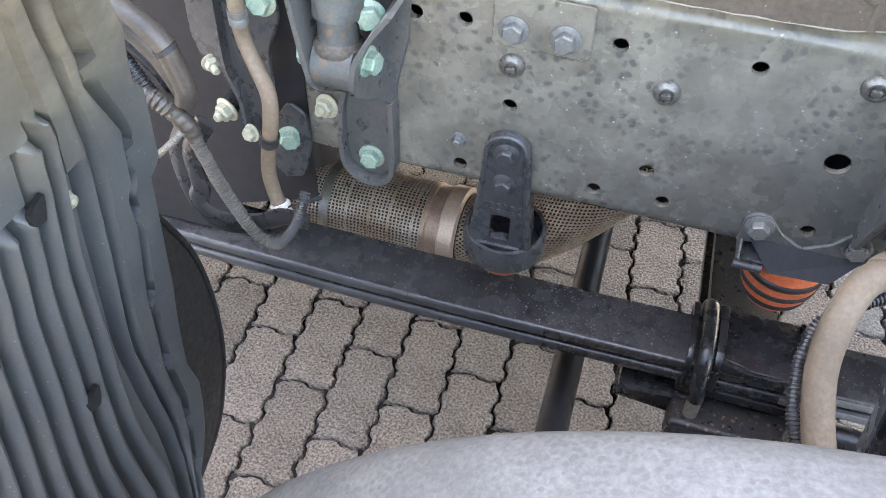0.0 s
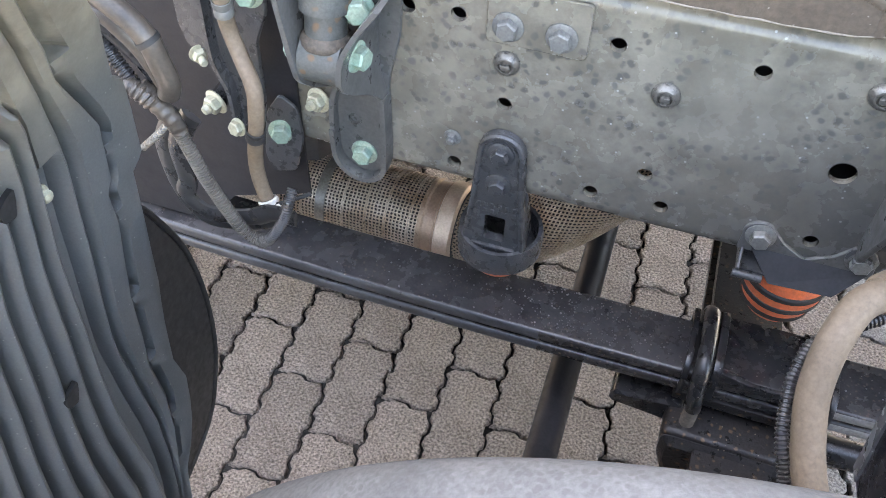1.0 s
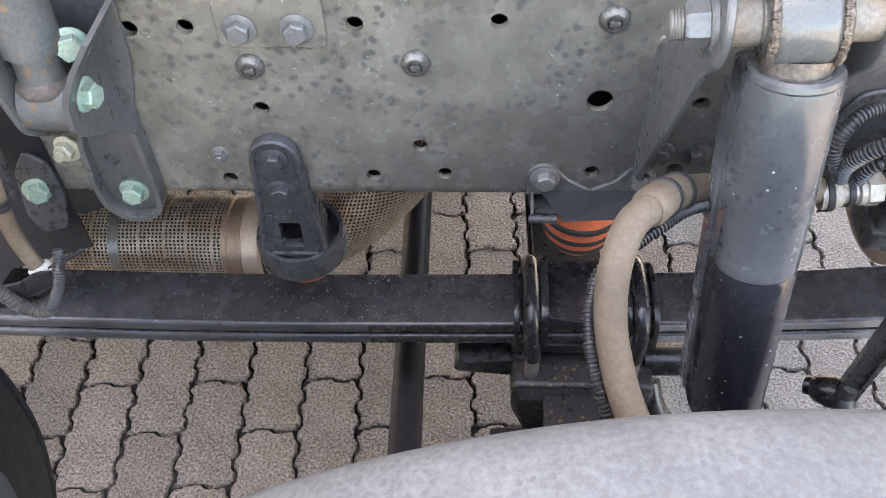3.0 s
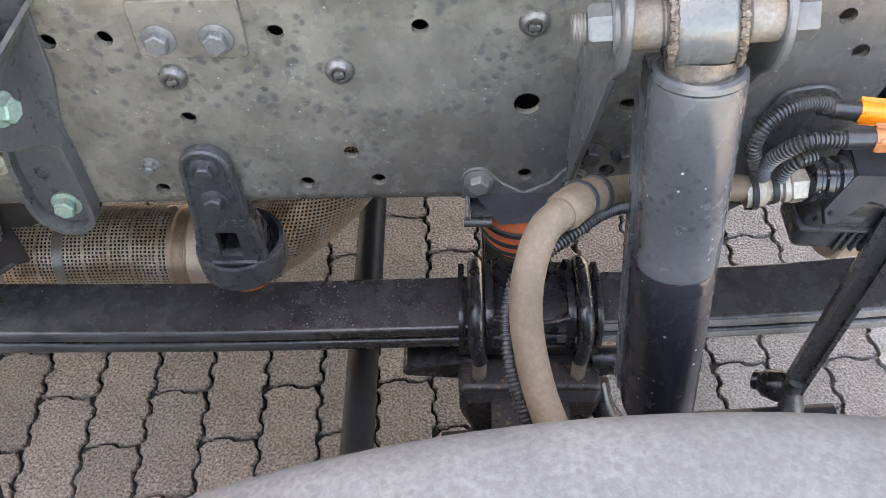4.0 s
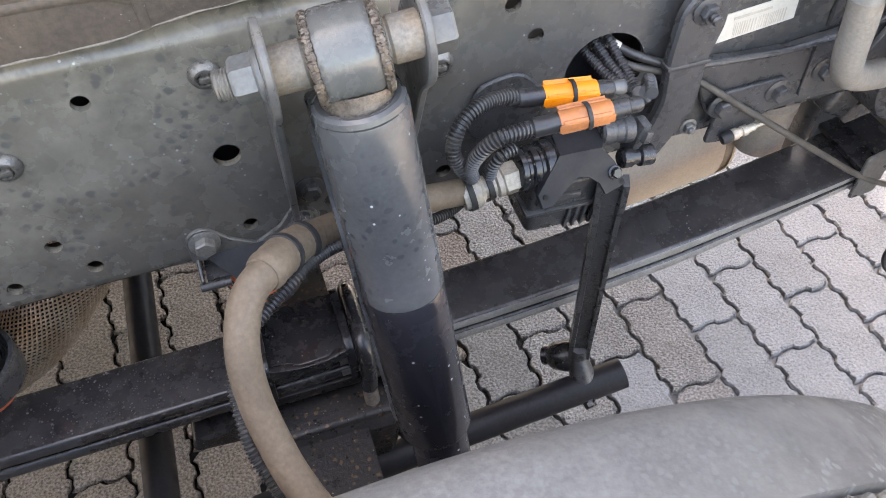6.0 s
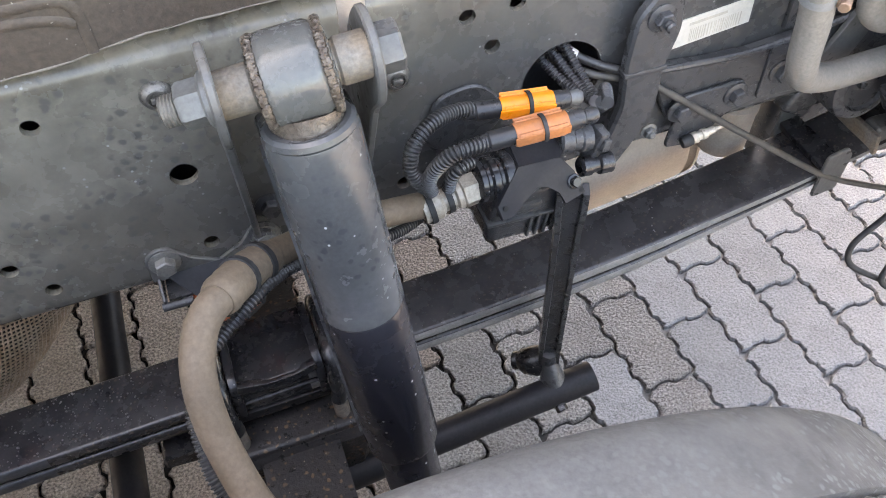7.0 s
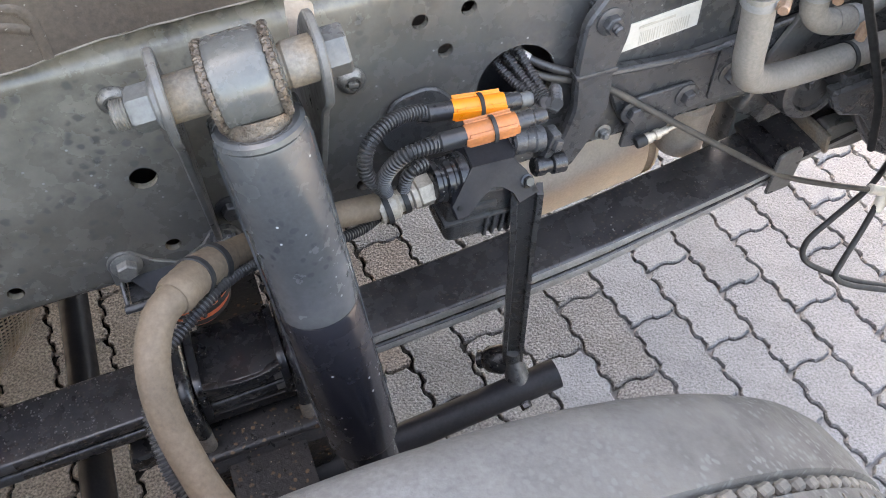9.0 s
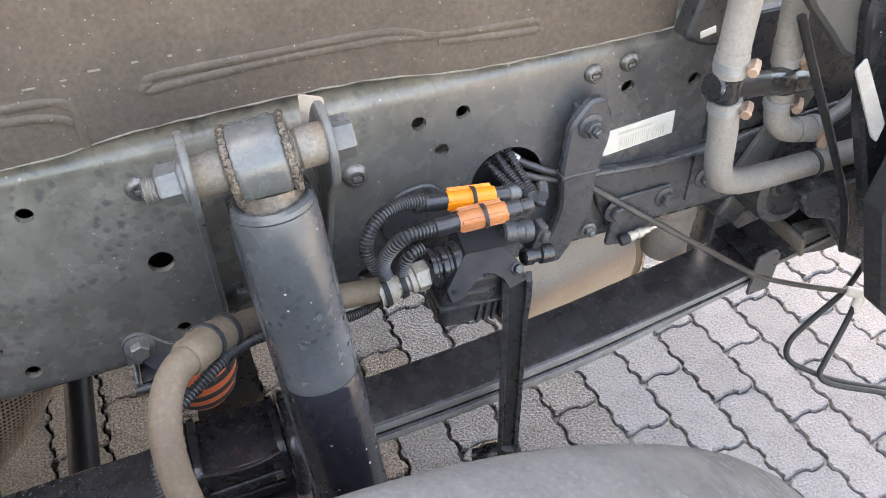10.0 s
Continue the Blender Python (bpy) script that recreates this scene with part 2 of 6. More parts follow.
DIRTY = material("oily_dirty_iron", (0.012, 0.012, 0.0135), 0.36, 0.0, (0.018, 0.0155, 0.0145), 0.7, 26, 0.35, 260, 0.5, 150, specks=(0.12, 0.07, 0.038), speck_scale=85, speck_size=0.3, flecks=(0.22, 0.17, 0.12), fleck_scale=140, dust=(0.06, 0.045, 0.036), dust_amount=0.08, spec=0.35)
# paler rim colour standing in for the highlight on the leaf's bevel
LEAFRIM = material("lit_leaf_rim", (0.055, 0.056, 0.06), 0.4, 0.0, (0.03, 0.03, 0.032), 0.8, 14, 0.25, 240, 0.15, 200)
LEAFEDGE = material("grey_leaf_edge", (0.22, 0.213, 0.205), 0.7, 0.0, (0.14, 0.135, 0.13), 0.7, 18, 0.25, 240, 0.2, 220)
SCUFF = material("pale_scuff", (0.2, 0.165, 0.13), 0.8, 0.0, (0.2, 0.165, 0.13), 0.9, 60, 0.2, 260, 0.1, 200)
ALU = material("dull_silver", (0.29, 0.29, 0.28), 0.5, 0.3, (0.22, 0.22, 0.21), 0.8, 20, 0.1, 300, 0.05)
def paver(name, colour, dark, grit=0.55, depth=0.028, **more):
    return material(name, colour, 0.9, 0.0, dark, 0.9, 12, grit, 190, 1.0, 125, specks=tuple(c * 0.7 for c in dark), speck_scale=120, speck_size=0.3, relief=depth, **more)


PAVER = paver("concrete_paver", (0.29, 0.262, 0.243), (0.226, 0.202, 0.185), per_object=0.12)
# brown tone carries warm bounced light, the next one cool skylight
PAVERBROWN = paver("warm_lit_paver", (0.375, 0.29, 0.242), (0.285, 0.216, 0.176), 0.7, 0.05, per_object=0.16)
PAVERPALE = paver("cool_lit_paver", (0.178, 0.173, 0.171), (0.147, 0.142, 0.14), 0.3, 0.006, per_object=0.1)
PAVERFAR = paver("concrete_paver_far", (0.275, 0.25, 0.238), (0.212, 0.192, 0.181), island=0.12)
CORE = material("flex_core", (0.03, 0.024, 0.019), 0.6, 0.1, (0.02, 0.016, 0.012), 0.9, 40, 0.2, 300, 0.1, 300)
CONCRETE = material("worn_concrete", (0.25, 0.235, 0.22), 0.9, 0.0, (0.2, 0.185, 0.172), 0.9, 3, 0.4, 120, 0.4, 100)
# sand painted paler to the front, where brighter daylight falls on the joints
JOINT = material("joint_sand", (0.04, 0.035, 0.03), 0.95, 0.0, (0.025, 0.022, 0.019), 0.9, 30, 0.4, 420, 0.8, 300, tone_fade=((0.26, 0.25, 0.24), (1, 0, 0), 0.35, 0.9))
ENGINE = material("engine_dark", (0.05, 0.05, 0.052), 0.5, 0.0, (0.035, 0.035, 0.037), 0.8, 10, 0.2, 260, 0.2, 100)
CABIN = material("cab_underside", (0.16, 0.155, 0.15), 0.7, 0.0, None, 0.8, 4, 0.15, 200, 0.1, 100)


# ---- mesh helpers ----
homes = {}


def thing(name, label, category, base=(0, 0, 0), group="", kind=""):
    ob = new(name)
    ob.location = base
    ob.empty_display_size = 0.05
    homes[ob] = Matrix.Translation(base)
    return tagged(ob, label, category, group, kind)


def adopt(ob, parent):
    if parent is not None:
        ob.parent = parent
        ob.matrix_parent_inverse = homes.get(parent, Matrix()).inverted()
    return ob


def shaped(bm, mat, sharp=35, name="mesh"):
    bmesh.ops.recalc_face_normals(bm, faces=bm.faces[:])
    me = bpy.data.meshes.new(name)
    bm.to_mesh(me)
    bm.free()
    me.materials.append(mat)
    me.shade_smooth()
    me.set_sharp_from_angle(angle=radians(sharp))
    return me


def part(name, bm, mat, parent=None, label="", sharp=35):
    ob = adopt(new(name, shaped(bm, mat, sharp, name)), parent)
    if label:
        tagged(ob, label)
    return ob


def solo(name, bm, mat, label, category, group="", kind="", sharp=35):
    return tagged(new(name, shaped(bm, mat, sharp, name)), label, category, group, kind)


def spot(name, me, m, parent, label=""):
    """Another object on a mesh that is already there."""
    ob = adopt(new(name, me), parent)
    ob.matrix_basis = m
    homes[ob] = m
    if label:
        tagged(ob, label)
    return ob


def facing(pos, way, spin=0):
    """A pose whose z points along way."""
    q = Vector(way).normalized().to_track_quat("Z", "Y")
    return Matrix.Translation(pos) @ q.to_matrix().to_4x4() @ Matrix.Rotation(radians(spin), 4, "Z")


def ring_loft(bm, rings, closed=True, caps=True):
    """Skin between rings of points."""
    made = [[bm.verts.new(p) for p in ring] for ring in rings]
    n = len(made[0])
    for a, b in zip(made, made[1:]):
        for i in range(n if closed else n - 1):
            j = (i + 1) % n
            bm.faces.new((a[i], a[j], b[j], b[i]))
    if caps and closed:
        bm.faces.new(made[0][::-1])
        bm.faces.new(made[-1])
    return made


def lathe(bm, profile, m=Matrix(), seg=24, caps=True):
    """(radius, height) pairs turned about m's z."""
    rings = [[m @ Vector((r * math.cos(2 * math.pi * i / seg), r * math.sin(2 * math.pi * i / seg), h)) for i in range(seg)] for r, h in profile]
    return ring_loft(bm, rings, True, caps)


def rod(bm, a, b, r, seg=20, r2=None, edge=0.0):
    a, b = Vector(a), Vector(b)
    m, length, r2 = facing(a, b - a), (b - a).length, r2 or r
    prof = [(r, 0), (r2, length)] if not edge else [(r - edge, 0), (r, edge), (r2, length - edge), (r2 - edge, length)]
    return lathe(bm, prof, m, seg)


def block(bm, size, m=Matrix(), edge=0.0, seg=2):
    made = bmesh.ops.create_cube(bm, size=1.0, matrix=m @ Matrix.Diagonal((*size, 1)))["verts"]
    if edge:
        edges = list({e for v in made for e in v.link_edges})
        bmesh.ops.bevel(bm, geom=edges, offset=edge, segments=seg, profile=0.5, affect="EDGES")


def slab(bm, outline, depth, m=Matrix(), edge=0.0):
    """An outline in m's xy plane with depth along its z, its rims bevelled."""
    area = sum(a[0] * b[1] - b[0] * a[1] for a, b in zip(outline, outline[1:] + outline[:1]))
    outline = outline if area > 0 else outline[::-1]
    rings = [(0.0, outline), (depth, outline)]
    if edge:
        inner = inset(outline, edge)
        rings = [(0.0, inner), (edge, outline), (depth - edge, outline), (depth, inner)]
    return ring_loft(bm, [[m @ Vector((x, y, h)) for x, y in pts] for h, pts in rings])


def inset(outline, d):
    out = []
    n = len(outline)
    for i in range(n):
        a, b, c = (Vector(outline[(i + k) % n]) for k in (-1, 0, 1))
        u, v = (b - a).normalized(), (c - b).normalized()
        n1, n2 = Vector((-u.y, u.x)), Vector((-v.y, v.x))
        s = n1 + n2
        out.append(tuple(b + s * (d / max(0.3, 1 + n1.dot(n2)))))
    return out


def arc(cx, cy, r, a0, a1, n=8):
    return [(cx + r * math.cos(radians(a0 + (a1 - a0) * i / n)), cy + r * math.sin(radians(a0 + (a1 - a0) * i / n))) for i in range(n + 1)]


def rounded(points, r, n=4):
    """A closed outline with its corners rounded."""
    out = []
    k = len(points)
    for i in range(k):
        a, b, c = (Vector(points[(i + j) % k]) for j in (-1, 0, 1))
        u, v = (a - b), (c - b)
        d = min(r, u.length * 0.45, v.length * 0.45)
        p, q = b + u.normalized() * d, b + v.normalized() * d
        out += [tuple(p * (1 - s) ** 2 + b * 2 * s * (1 - s) + q * s * s) for s in (j / n for j in range(n + 1))]
    return out


def smooth_path(points, per=8):
    pts = [Vector(p) for p in points]
    pts = [pts[0] * 2 - pts[1]] + pts + [pts[-1] * 2 - pts[-2]]
    out = []
    for a, b, c, d in zip(pts, pts[1:], pts[2:], pts[3:]):
        for i in range(per):
            s = i / per
            out.append(0.5 * (2 * b + (c - a) * s + (2 * a - 5 * b + 4 * c - d) * s * s + (3 * b - a - 3 * c + d) * s ** 3))
    return out + [pts[-2]]


def even(path, step):
    """The path again, in even steps."""
    out, left = [path[0]], step
    for a, b in zip(path, path[1:]):
        d = (b - a).length
        s = left
        while s <= d:
            out.append(a.lerp(b, s / d))
            s += step
        left = s - d
    return out


def sweep(bm, path, radius, seg=14, shape=None, caps=True):
    """A tube along a path; radius may be a function of the index; shape an outline for a bar that is not round."""
    path = [Vector(p) for p in path]
    rings, normal = [], None
    for i, p in enumerate(path):
        way = (path[min(i + 1, len(path) - 1)] - path[max(i - 1, 0)]).normalized()
        if normal is None:
            normal = way.orthogonal().normalized() if shape is None else (Vector((0, 0, 1)) - way * way.z).normalized()
        normal = (normal - way * normal.dot(way)).normalized()
        side = way.cross(normal)
        if shape:
            rings.append([p + normal * v + side * u for u, v in shape])
        else:
            r = radius(i) if callable(radius) else radius
            rings.append([p + normal * r * math.cos(2 * math.pi * k / seg) + side * r * math.sin(2 * math.pi * k / seg) for k in range(seg)])
    return ring_loft(bm, rings, True, caps)


def corrugated(bm, points, r, pitch=0.005, depth=0.0012, seg=12):
    path = even(smooth_path(points, 12), pitch / 4)
    sweep(bm, path, lambda i: r - (depth if i % 4 in (0, 1) else 0), seg)


def cut(ob, tools):
    """Takes the shape of the bmesh tools out of ob."""
    me = bpy.data.meshes.new("tool")
    bmesh.ops.recalc_face_normals(tools, faces=tools.faces[:])
    tools.to_mesh(me)
    tools.free()
    tool = new("tool", me)
    mod = ob.modifiers.new("cut", "BOOLEAN")
    mod.operation, mod.object, mod.solver = "DIFFERENCE", tool, "EXACT"
    bpy.context.view_layer.update()
    done = bpy.data.meshes.new_from_object(ob.evaluated_get(bpy.context.evaluated_depsgraph_get()))
    ob.modifiers.clear()
    old, ob.data = ob.data, done
    bpy.data.objects.remove(tool)
    bpy.data.meshes.remove(me)
    bpy.data.meshes.remove(old)
    return ob


def hexbolt(r=0.011, high=0.009, washer=0.0155, collar=0.003, tip=0.0, mat=None):
    """A hex head with a chamfer on a round flange; tip: a threaded end that stands out of it."""
    bm = bmesh.new()
    lathe(bm, [(washer, 0), (washer, collar * 0.6), (washer * 0.86, collar)], seg=24)
    lathe(bm, [(r, collar * 0.5), (r, collar + high * 0.8), (r * 0.86, collar + high)], seg=6)
    if tip:
        n = max(4, int(tip / 0.0016))
        prof = [((r * 0.56 if i % 2 else r * 0.49), collar + high * 0.5 + (tip + high * 0.5) * i / n) for i in range(n)]
        lathe(bm, prof + [(r * 0.4, collar + high + tip)], seg=14)
    return shaped(bm, mat, 30, "bolt")


BOLT_RAIL = hexbolt(0.0115, 0.010, 0.0165, 0.003, mat=BOLTPAINT)
BOLT_BLACK = hexbolt(0.0105, 0.009, 0.016, 0.003, mat=CAST)
BOLT_SMALL = hexbolt(0.0075, 0.006, 0.0105, 0.002, 0.004, mat=BOLTPAINT)
BOLT_GREEN = hexbolt(0.0125, 0.011, 0.017, 0.003, mat=GREEN)
BOLT_PALE = hexbolt(0.0115, 0.010, 0.016, 0.003, 0.008, mat=PALE)

# ---- ground ----
bm = bmesh.new()
block(bm, (240, 240, 0.2), pose(0, 0, -0.122))
ground = solo("ground", bm, CONCRETE, "worn grey concrete yard", "ground", kind="structure")
bm = bmesh.new()
block(bm, (7.5, 5.3, 0.008), pose(0.5, 0.8, -0.0145))
solo("sand_bed", bm, JOINT, "dark gritty sand bed under concrete paving", "ground", kind="structure")


# ---- frame rail ----
def channel(x0, x1, z0, z1, depth, t, r):
    """A C section that opens towards +y, its back on y = 0."""
    out = [(depth, z0)] + arc(r, z0 + r, r, 270, 180, 6) + arc(r, z1 - r, r, 180, 90, 6) + [(depth, z1)]
    ri = r - t
    inn = [(depth, z1 - t)] + arc(r, z1 - r, ri, 90, 180, 6) + arc(r, z0 + r, ri, 180, 270, 6) + [(depth, z0 + t)]
    bm = bmesh.new()
    ring_loft(bm, [[(x, y, z) for y, z in out + inn] for x in (x0, x1)])
    return bm


RAIL_BASE = thing("frame_rail", "long grey-painted steel truck frame rail with punched holes and bolts", "frame rail", (0, 0.04, 0.745))
web = part("channel", channel(-1.6, 1.25, 0.745, 1.036, 0.085, 0.008, 0.022), RAIL, RAIL_BASE)
tools = bmesh.new()
HOLES = [(-0.461, 0.976), (-0.406, 0.978), (-0.242, 0.981), (-0.105, 0.984), (-0.35, 0.879), (-0.186, 0.828), (-0.24, 0.784), (-0.16, 0.787), (-0.404, 0.778), (0.002, 0.791),
         (0.317, 0.946), (0.292, 0.986), (0.343, 0.988), (0.548, 0.972), (0.64, 0.962), (0.101, 0.89), (0.09, 0.80), (0.215, 0.797)]
for x, z in HOLES:
    rod(tools, (x, -0.05, z), (x, 0.05, z), 0.0085, 16)
rod(tools, (0.0, -0.05, 0.89), (0.0, 0.05, 0.89), 0.0135, 20)
rod(tools, (0.397, -0.05, 0.882), (0.397, 0.05, 0.882), 0.046, 32)
cut(web, tools)
# press-nut studs, each a rimmed ring with a slotted core
bm = bmesh.new()
lathe(bm, [(0.0145, 0), (0.0145, 0.002), (0.0125, 0.006), (0.0095, 0.0085), (0.0075, 0.0088), (0.007, 0.0055), (0.0001, 0.0055)], seg=24)
block(bm, (0.0105, 0.0055, 0.005), pose(0, -0.001, 0.0075), 0.001)
STUD = shaped(bm, STUDPAINT, 30, "stud")
for x, z in ((-0.351, 0.933), (-0.186, 0.937), (0.002, 0.987), (0.217, 0.941), (0.5, 1.0), (0.545, 1.005)):
    spot("stud", STUD, facing((x, -0.0005, z), (0, -1, 0), random.uniform(-12, 12)) @ Matrix.Scale(0.8 if x > 0.4 else 1.0, 4), RAIL_BASE)
spot("bolt", BOLT_SMALL, facing((-0.407, -0.0005, 0.816), (0, -1, 0)), RAIL_BASE)
# the small doubling plate with its two bolts
bm = bmesh.new()
slab(bm, rounded([(-0.375, 0.957), (-0.27, 0.957), (-0.27, 1.02), (-0.375, 1.02)], 0.006), 0.004, pose(0, -0.0005, 0, 90), 0.001)
part("doubling_plate", bm, RAIL, RAIL_BASE)
for x in (-0.352, -0.297):
    spot("bolt", BOLT_RAIL, facing((x, -0.005, 0.979), (0, -1, 0), 10 + 300 * x), RAIL_BASE)

# front plate with ledge on the rail's nose
front = thing("spring_hanger_plate", "dark steel hanger plate bolted to the rail's nose", "hanger plate", (0.62, -0.01, 0.76))
bm = bmesh.new()
slab(bm, rounded([(0.505, 0.85), (0.53, 0.79), (0.60, 0.772), (0.66, 0.785), (0.76, 0.775), (1.0, 0.70), (1.15, 0.70), (1.15, 0.90), (0.70, 0.868), (0.62, 0.862), (0.56, 0.866), (0.505, 0.874)], 0.01), 0.012, pose(0, -0.001, 0, 90), 0.002)
part("plate", bm, CAST, front)
bm = bmesh.new()
sweep(bm, smooth_path([(0.50, -0.016, 0.872), (0.56, -0.016, 0.866), (0.62, -0.016, 0.862), (0.70, -0.016, 0.868), (0.8, -0.016, 0.88), (1.1, -0.016, 0.9)], 6), 0.004, 8)
part("ledge", bm, CAST, front)
bm = bmesh.new()
slab(bm, rounded([(0.53, 0.752), (0.586, 0.744), (0.595, 0.77), (0.632, 0.80), (0.622, 0.826), (0.543, 0.825)], 0.008), 0.006, pose(0, -0.0135, 0, 90), 0.0015)
part("lower_tab", bm, CAST, front)
bm = bmesh.new()
slab(bm, rounded([(0.647, 0.787), (0.76, 0.778), (1.0, 0.70), (1.15, 0.70), (1.15, 0.90), (0.70, 0.87), (0.65, 0.868)], 0.006), 0.004, pose(0, -0.0125, 0, 90), 0.001)
part("front_half", bm, CAST, front)
spot("bolt", BOLT_SMALL, facing((0.507, -0.0135, 0.783), (0, -1, 0), 20), front)
for x, z in ((0.54, 0.808), (0.613, 0.808), (0.672, 0.821)):
    spot("bolt", BOLT_BLACK, facing((x, -0.0165 if x > 0.63 else -0.0135 if x < 0.52 else -0.0195, z), (0, -1, 0), 900 * x), front)
bm = bmesh.new()
m = facing((0.546, -0.028, 0.7615), (0.055, 0, 0.01))
lathe(bm, [(0.0062, 0.014), (0.0072, 0.015), (0.0072, 0.021), (0.0055, 0.022), (0.0055, 0.026), (0.0068, 0.027), (0.0068, 0.033), (0.0048, 0.034), (0.0048, 0.043), (0.003, 0.045), (0.003, 0.056)], m, 16)
plug = part("grease_plug", bm, NICKEL, front, "bare nickel plug with rings")
bm = bmesh.new()
lathe(bm, [(0.004, 0.0), (0.0066, 0.001), (0.0074, 0.004), (0.0074, 0.013), (0.006, 0.015)], m, 16)
part("rubber_cap", bm, DARK, plug, "black rubber cap")

bm = bmesh.new()
slab(bm, [(0.667, 0.872), (1.24, 0.9), (1.24, 1.034), (0.672, 1.034)], 0.006, pose(0, -0.0005, 0, 90), 0.001)
solo("nose_plate", bm, CAST, "black steel plate over the front end of the rail", "plate")

# rating plate
label = thing("rating_label", "worn cream paper label with a faded bar code on the rail", "label", (0.57, -0.002, 0.885))
bm = bmesh.new()
outline = [(0.524, 0.883), (0.619, 0.893), (0.619, 0.925), (0.524, 0.917), (0.527, 0.905), (0.523, 0.9)]
slab(bm, outline, 0.0012, pose(0, -0.0005, 0, 90))
part("paper", bm, LABEL, label)
bm = bmesh.new()
rng = random.Random(2)
x = 0.545
while x < 0.608:
    w = rng.choice((0.0009, 0.0014, 0.002))
    zz = 0.887 + (x - 0.545) * 0.1
    block(bm, (w * 0.7, 0.0003, 0.016), pose(x, -0.0018, zz + 0.009))
    x += w + rng.choice((0.001, 0.0016))
tagged(part("bar_code", bm, INK, label, "faded ochre bars"), kind="stuff")
bm = bmesh.new()
block(bm, (0.045, 0.0006, 0.003), pose(0.565, -0.002, 0.9125, 0, -5))
part("line_of_print", bm, INK, label)

# ---- leaf spring ----
spring = thing("leaf_spring", "black two-leaf truck spring with grit along its top", "leaf spring", (0, 0.02, 0.4))
SPINE = [(-1.3, 0.56), (-0.9, 0.545), (-0.75, 0.538), (-0.4, 0.532), (0.0, 0.540), (0.3, 0.553), (0.5, 0.572), (0.63, 0.592), (0.75, 0.612), (0.85, 0.632), (1.0, 0.665), (1.1, 0.69)]


def leaf(drop, thick, x0, x1):
    """One leaf, thinner towards its front end."""
    bm = bmesh.new()
    path = [p for p in smooth_path([(x, 0.02, z - drop - thick / 2) for x, z in SPINE], 6) if x0 <= p.x <= x1]
    sweep(bm, path, 0, shape=rounded([(-0.045, -thick / 2), (0.045, -thick / 2), (0.045, thick / 2), (-0.045, thick / 2)], 0.006, 3))
    for v in bm.verts:
        top = float(np.interp(v.co.x, [x for x, z in SPINE], [z for x, z in SPINE]))
        thin = 1 - 0.5 * min(1.0, max(0.0, (v.co.x - 0.52) / 0.28))
        v.co.z = top - (top - v.co.z) * thin
    return bm


for name, bm in (("main_leaf", leaf(0, 0.02, -1.3, 1.05)), ("second_leaf", leaf(0.0255, 0.019, -0.95, 0.80))):
    piece = part(name, bm, LEAF, spring)
    piece.data.materials.append(LEAFEDGE)
    piece.data.materials.append(LEAFRIM)
    # rear rims get the painted bevel highlight, front side faces a paler grey
    for face in piece.data.polygons:
        if abs(face.normal.y) > 0.35 and face.center.x < -0.3:
            face.material_index = 2
        if abs(face.normal.y) > 0.8 and face.center.x > 0.06:
            face.material_index = 1
bm = bmesh.new()
rod(bm, (0.99, -0.03, 0.655), (0.99, 0.07, 0.655), 0.036, 28, edge=0.003)
part("spring_eye", bm, LEAF, spring)
clip = thing("rebound_clip", "black steel clip wrapped over the spring leaves", "spring clip", (0.795, 0.02, 0.58))
for y, lift in ((-0.0345, 0.0), (0.0685, 0.008)):
    bm = bmesh.new()
    slab(bm, rounded([(0.777, 0.587), (0.815, 0.592), (0.822, 0.652 + lift), (0.812, 0.667 + lift), (0.782, 0.659 + lift)], 0.006), 0.006, pose(0, y + 0.003, 0, 90), 0.0015)
    part("cheek", bm, BRACKET, clip)
bm = bmesh.new()
block(bm, (0.03, 0.1, 0.012), pose(0.798, 0.017, 0.6355, 0, -11), 0.003)
part("strap", bm, BLACK, clip)

# ---- axle, pads, U bolts ----
axle = thing("front_axle", "black forged truck axle beam with a wide spring pad", "axle", (0.02, 0.3, 0.3))
bm = bmesh.new()
path = smooth_path([(0.02, -0.36, 0.40), (0.02, -0.2, 0.385), (0.02, -0.05, 0.395), (0.02, 0.1, 0.39), (0.02, 0.3, 0.35), (0.02, 0.7, 0.33), (0.02, 1.6, 0.33)], 6)
w, h, t = 0.052, 0.055, 0.02
sweep(bm, path, 0, shape=[(-w, -h), (w, -h), (w, -h + t), (t, -h + t + 0.012), (t, h - t - 0.012), (w, h - t), (w, h), (-w, h), (-w, h - t), (-t, h - t - 0.012), (-t, -h + t + 0.012), (-w, -h + t)])
part("beam", bm, DIRTY, axle)
bm = bmesh.new()
block(bm, (0.194, 0.17, 0.04), pose(0.021, 0.013, 0.4415), 0.01, 3)
part("spring_pad", bm, DIRTY, axle)
bm = bmesh.new()
slab(bm, rounded([(-0.075, 0.41), (-0.05, 0.34), (-0.02, 0.27), (0.075, 0.27), (0.098, 0.34), (0.116, 0.42), (0.118, 0.455), (-0.075, 0.455)], 0.014), 0.05, pose(0, -0.032, 0, 90), 0.01)
part("clamp_casting", bm, DIRTY, axle)
bm = bmesh.new()
slab(bm, rounded([(-0.155, 0.432), (-0.06, 0.42), (-0.055, 0.468), (-0.15, 0.456)], 0.008), 0.085, pose(0, 0.055, 0, 90), 0.004)
part("wedge", bm, BLACK, axle)
bm = bmesh.new()
block(bm, (0.19, 0.094, 0.018), pose(0.02, 0.02, 0.485), 0.004)
part("spacer", bm, DIRTY, axle)
cap = thing("spring_clamp_plate", "black steel clamp plate with raised rims on the spring", "clamp plate", (0.02, 0.02, 0.545))
bm = bmesh.new()
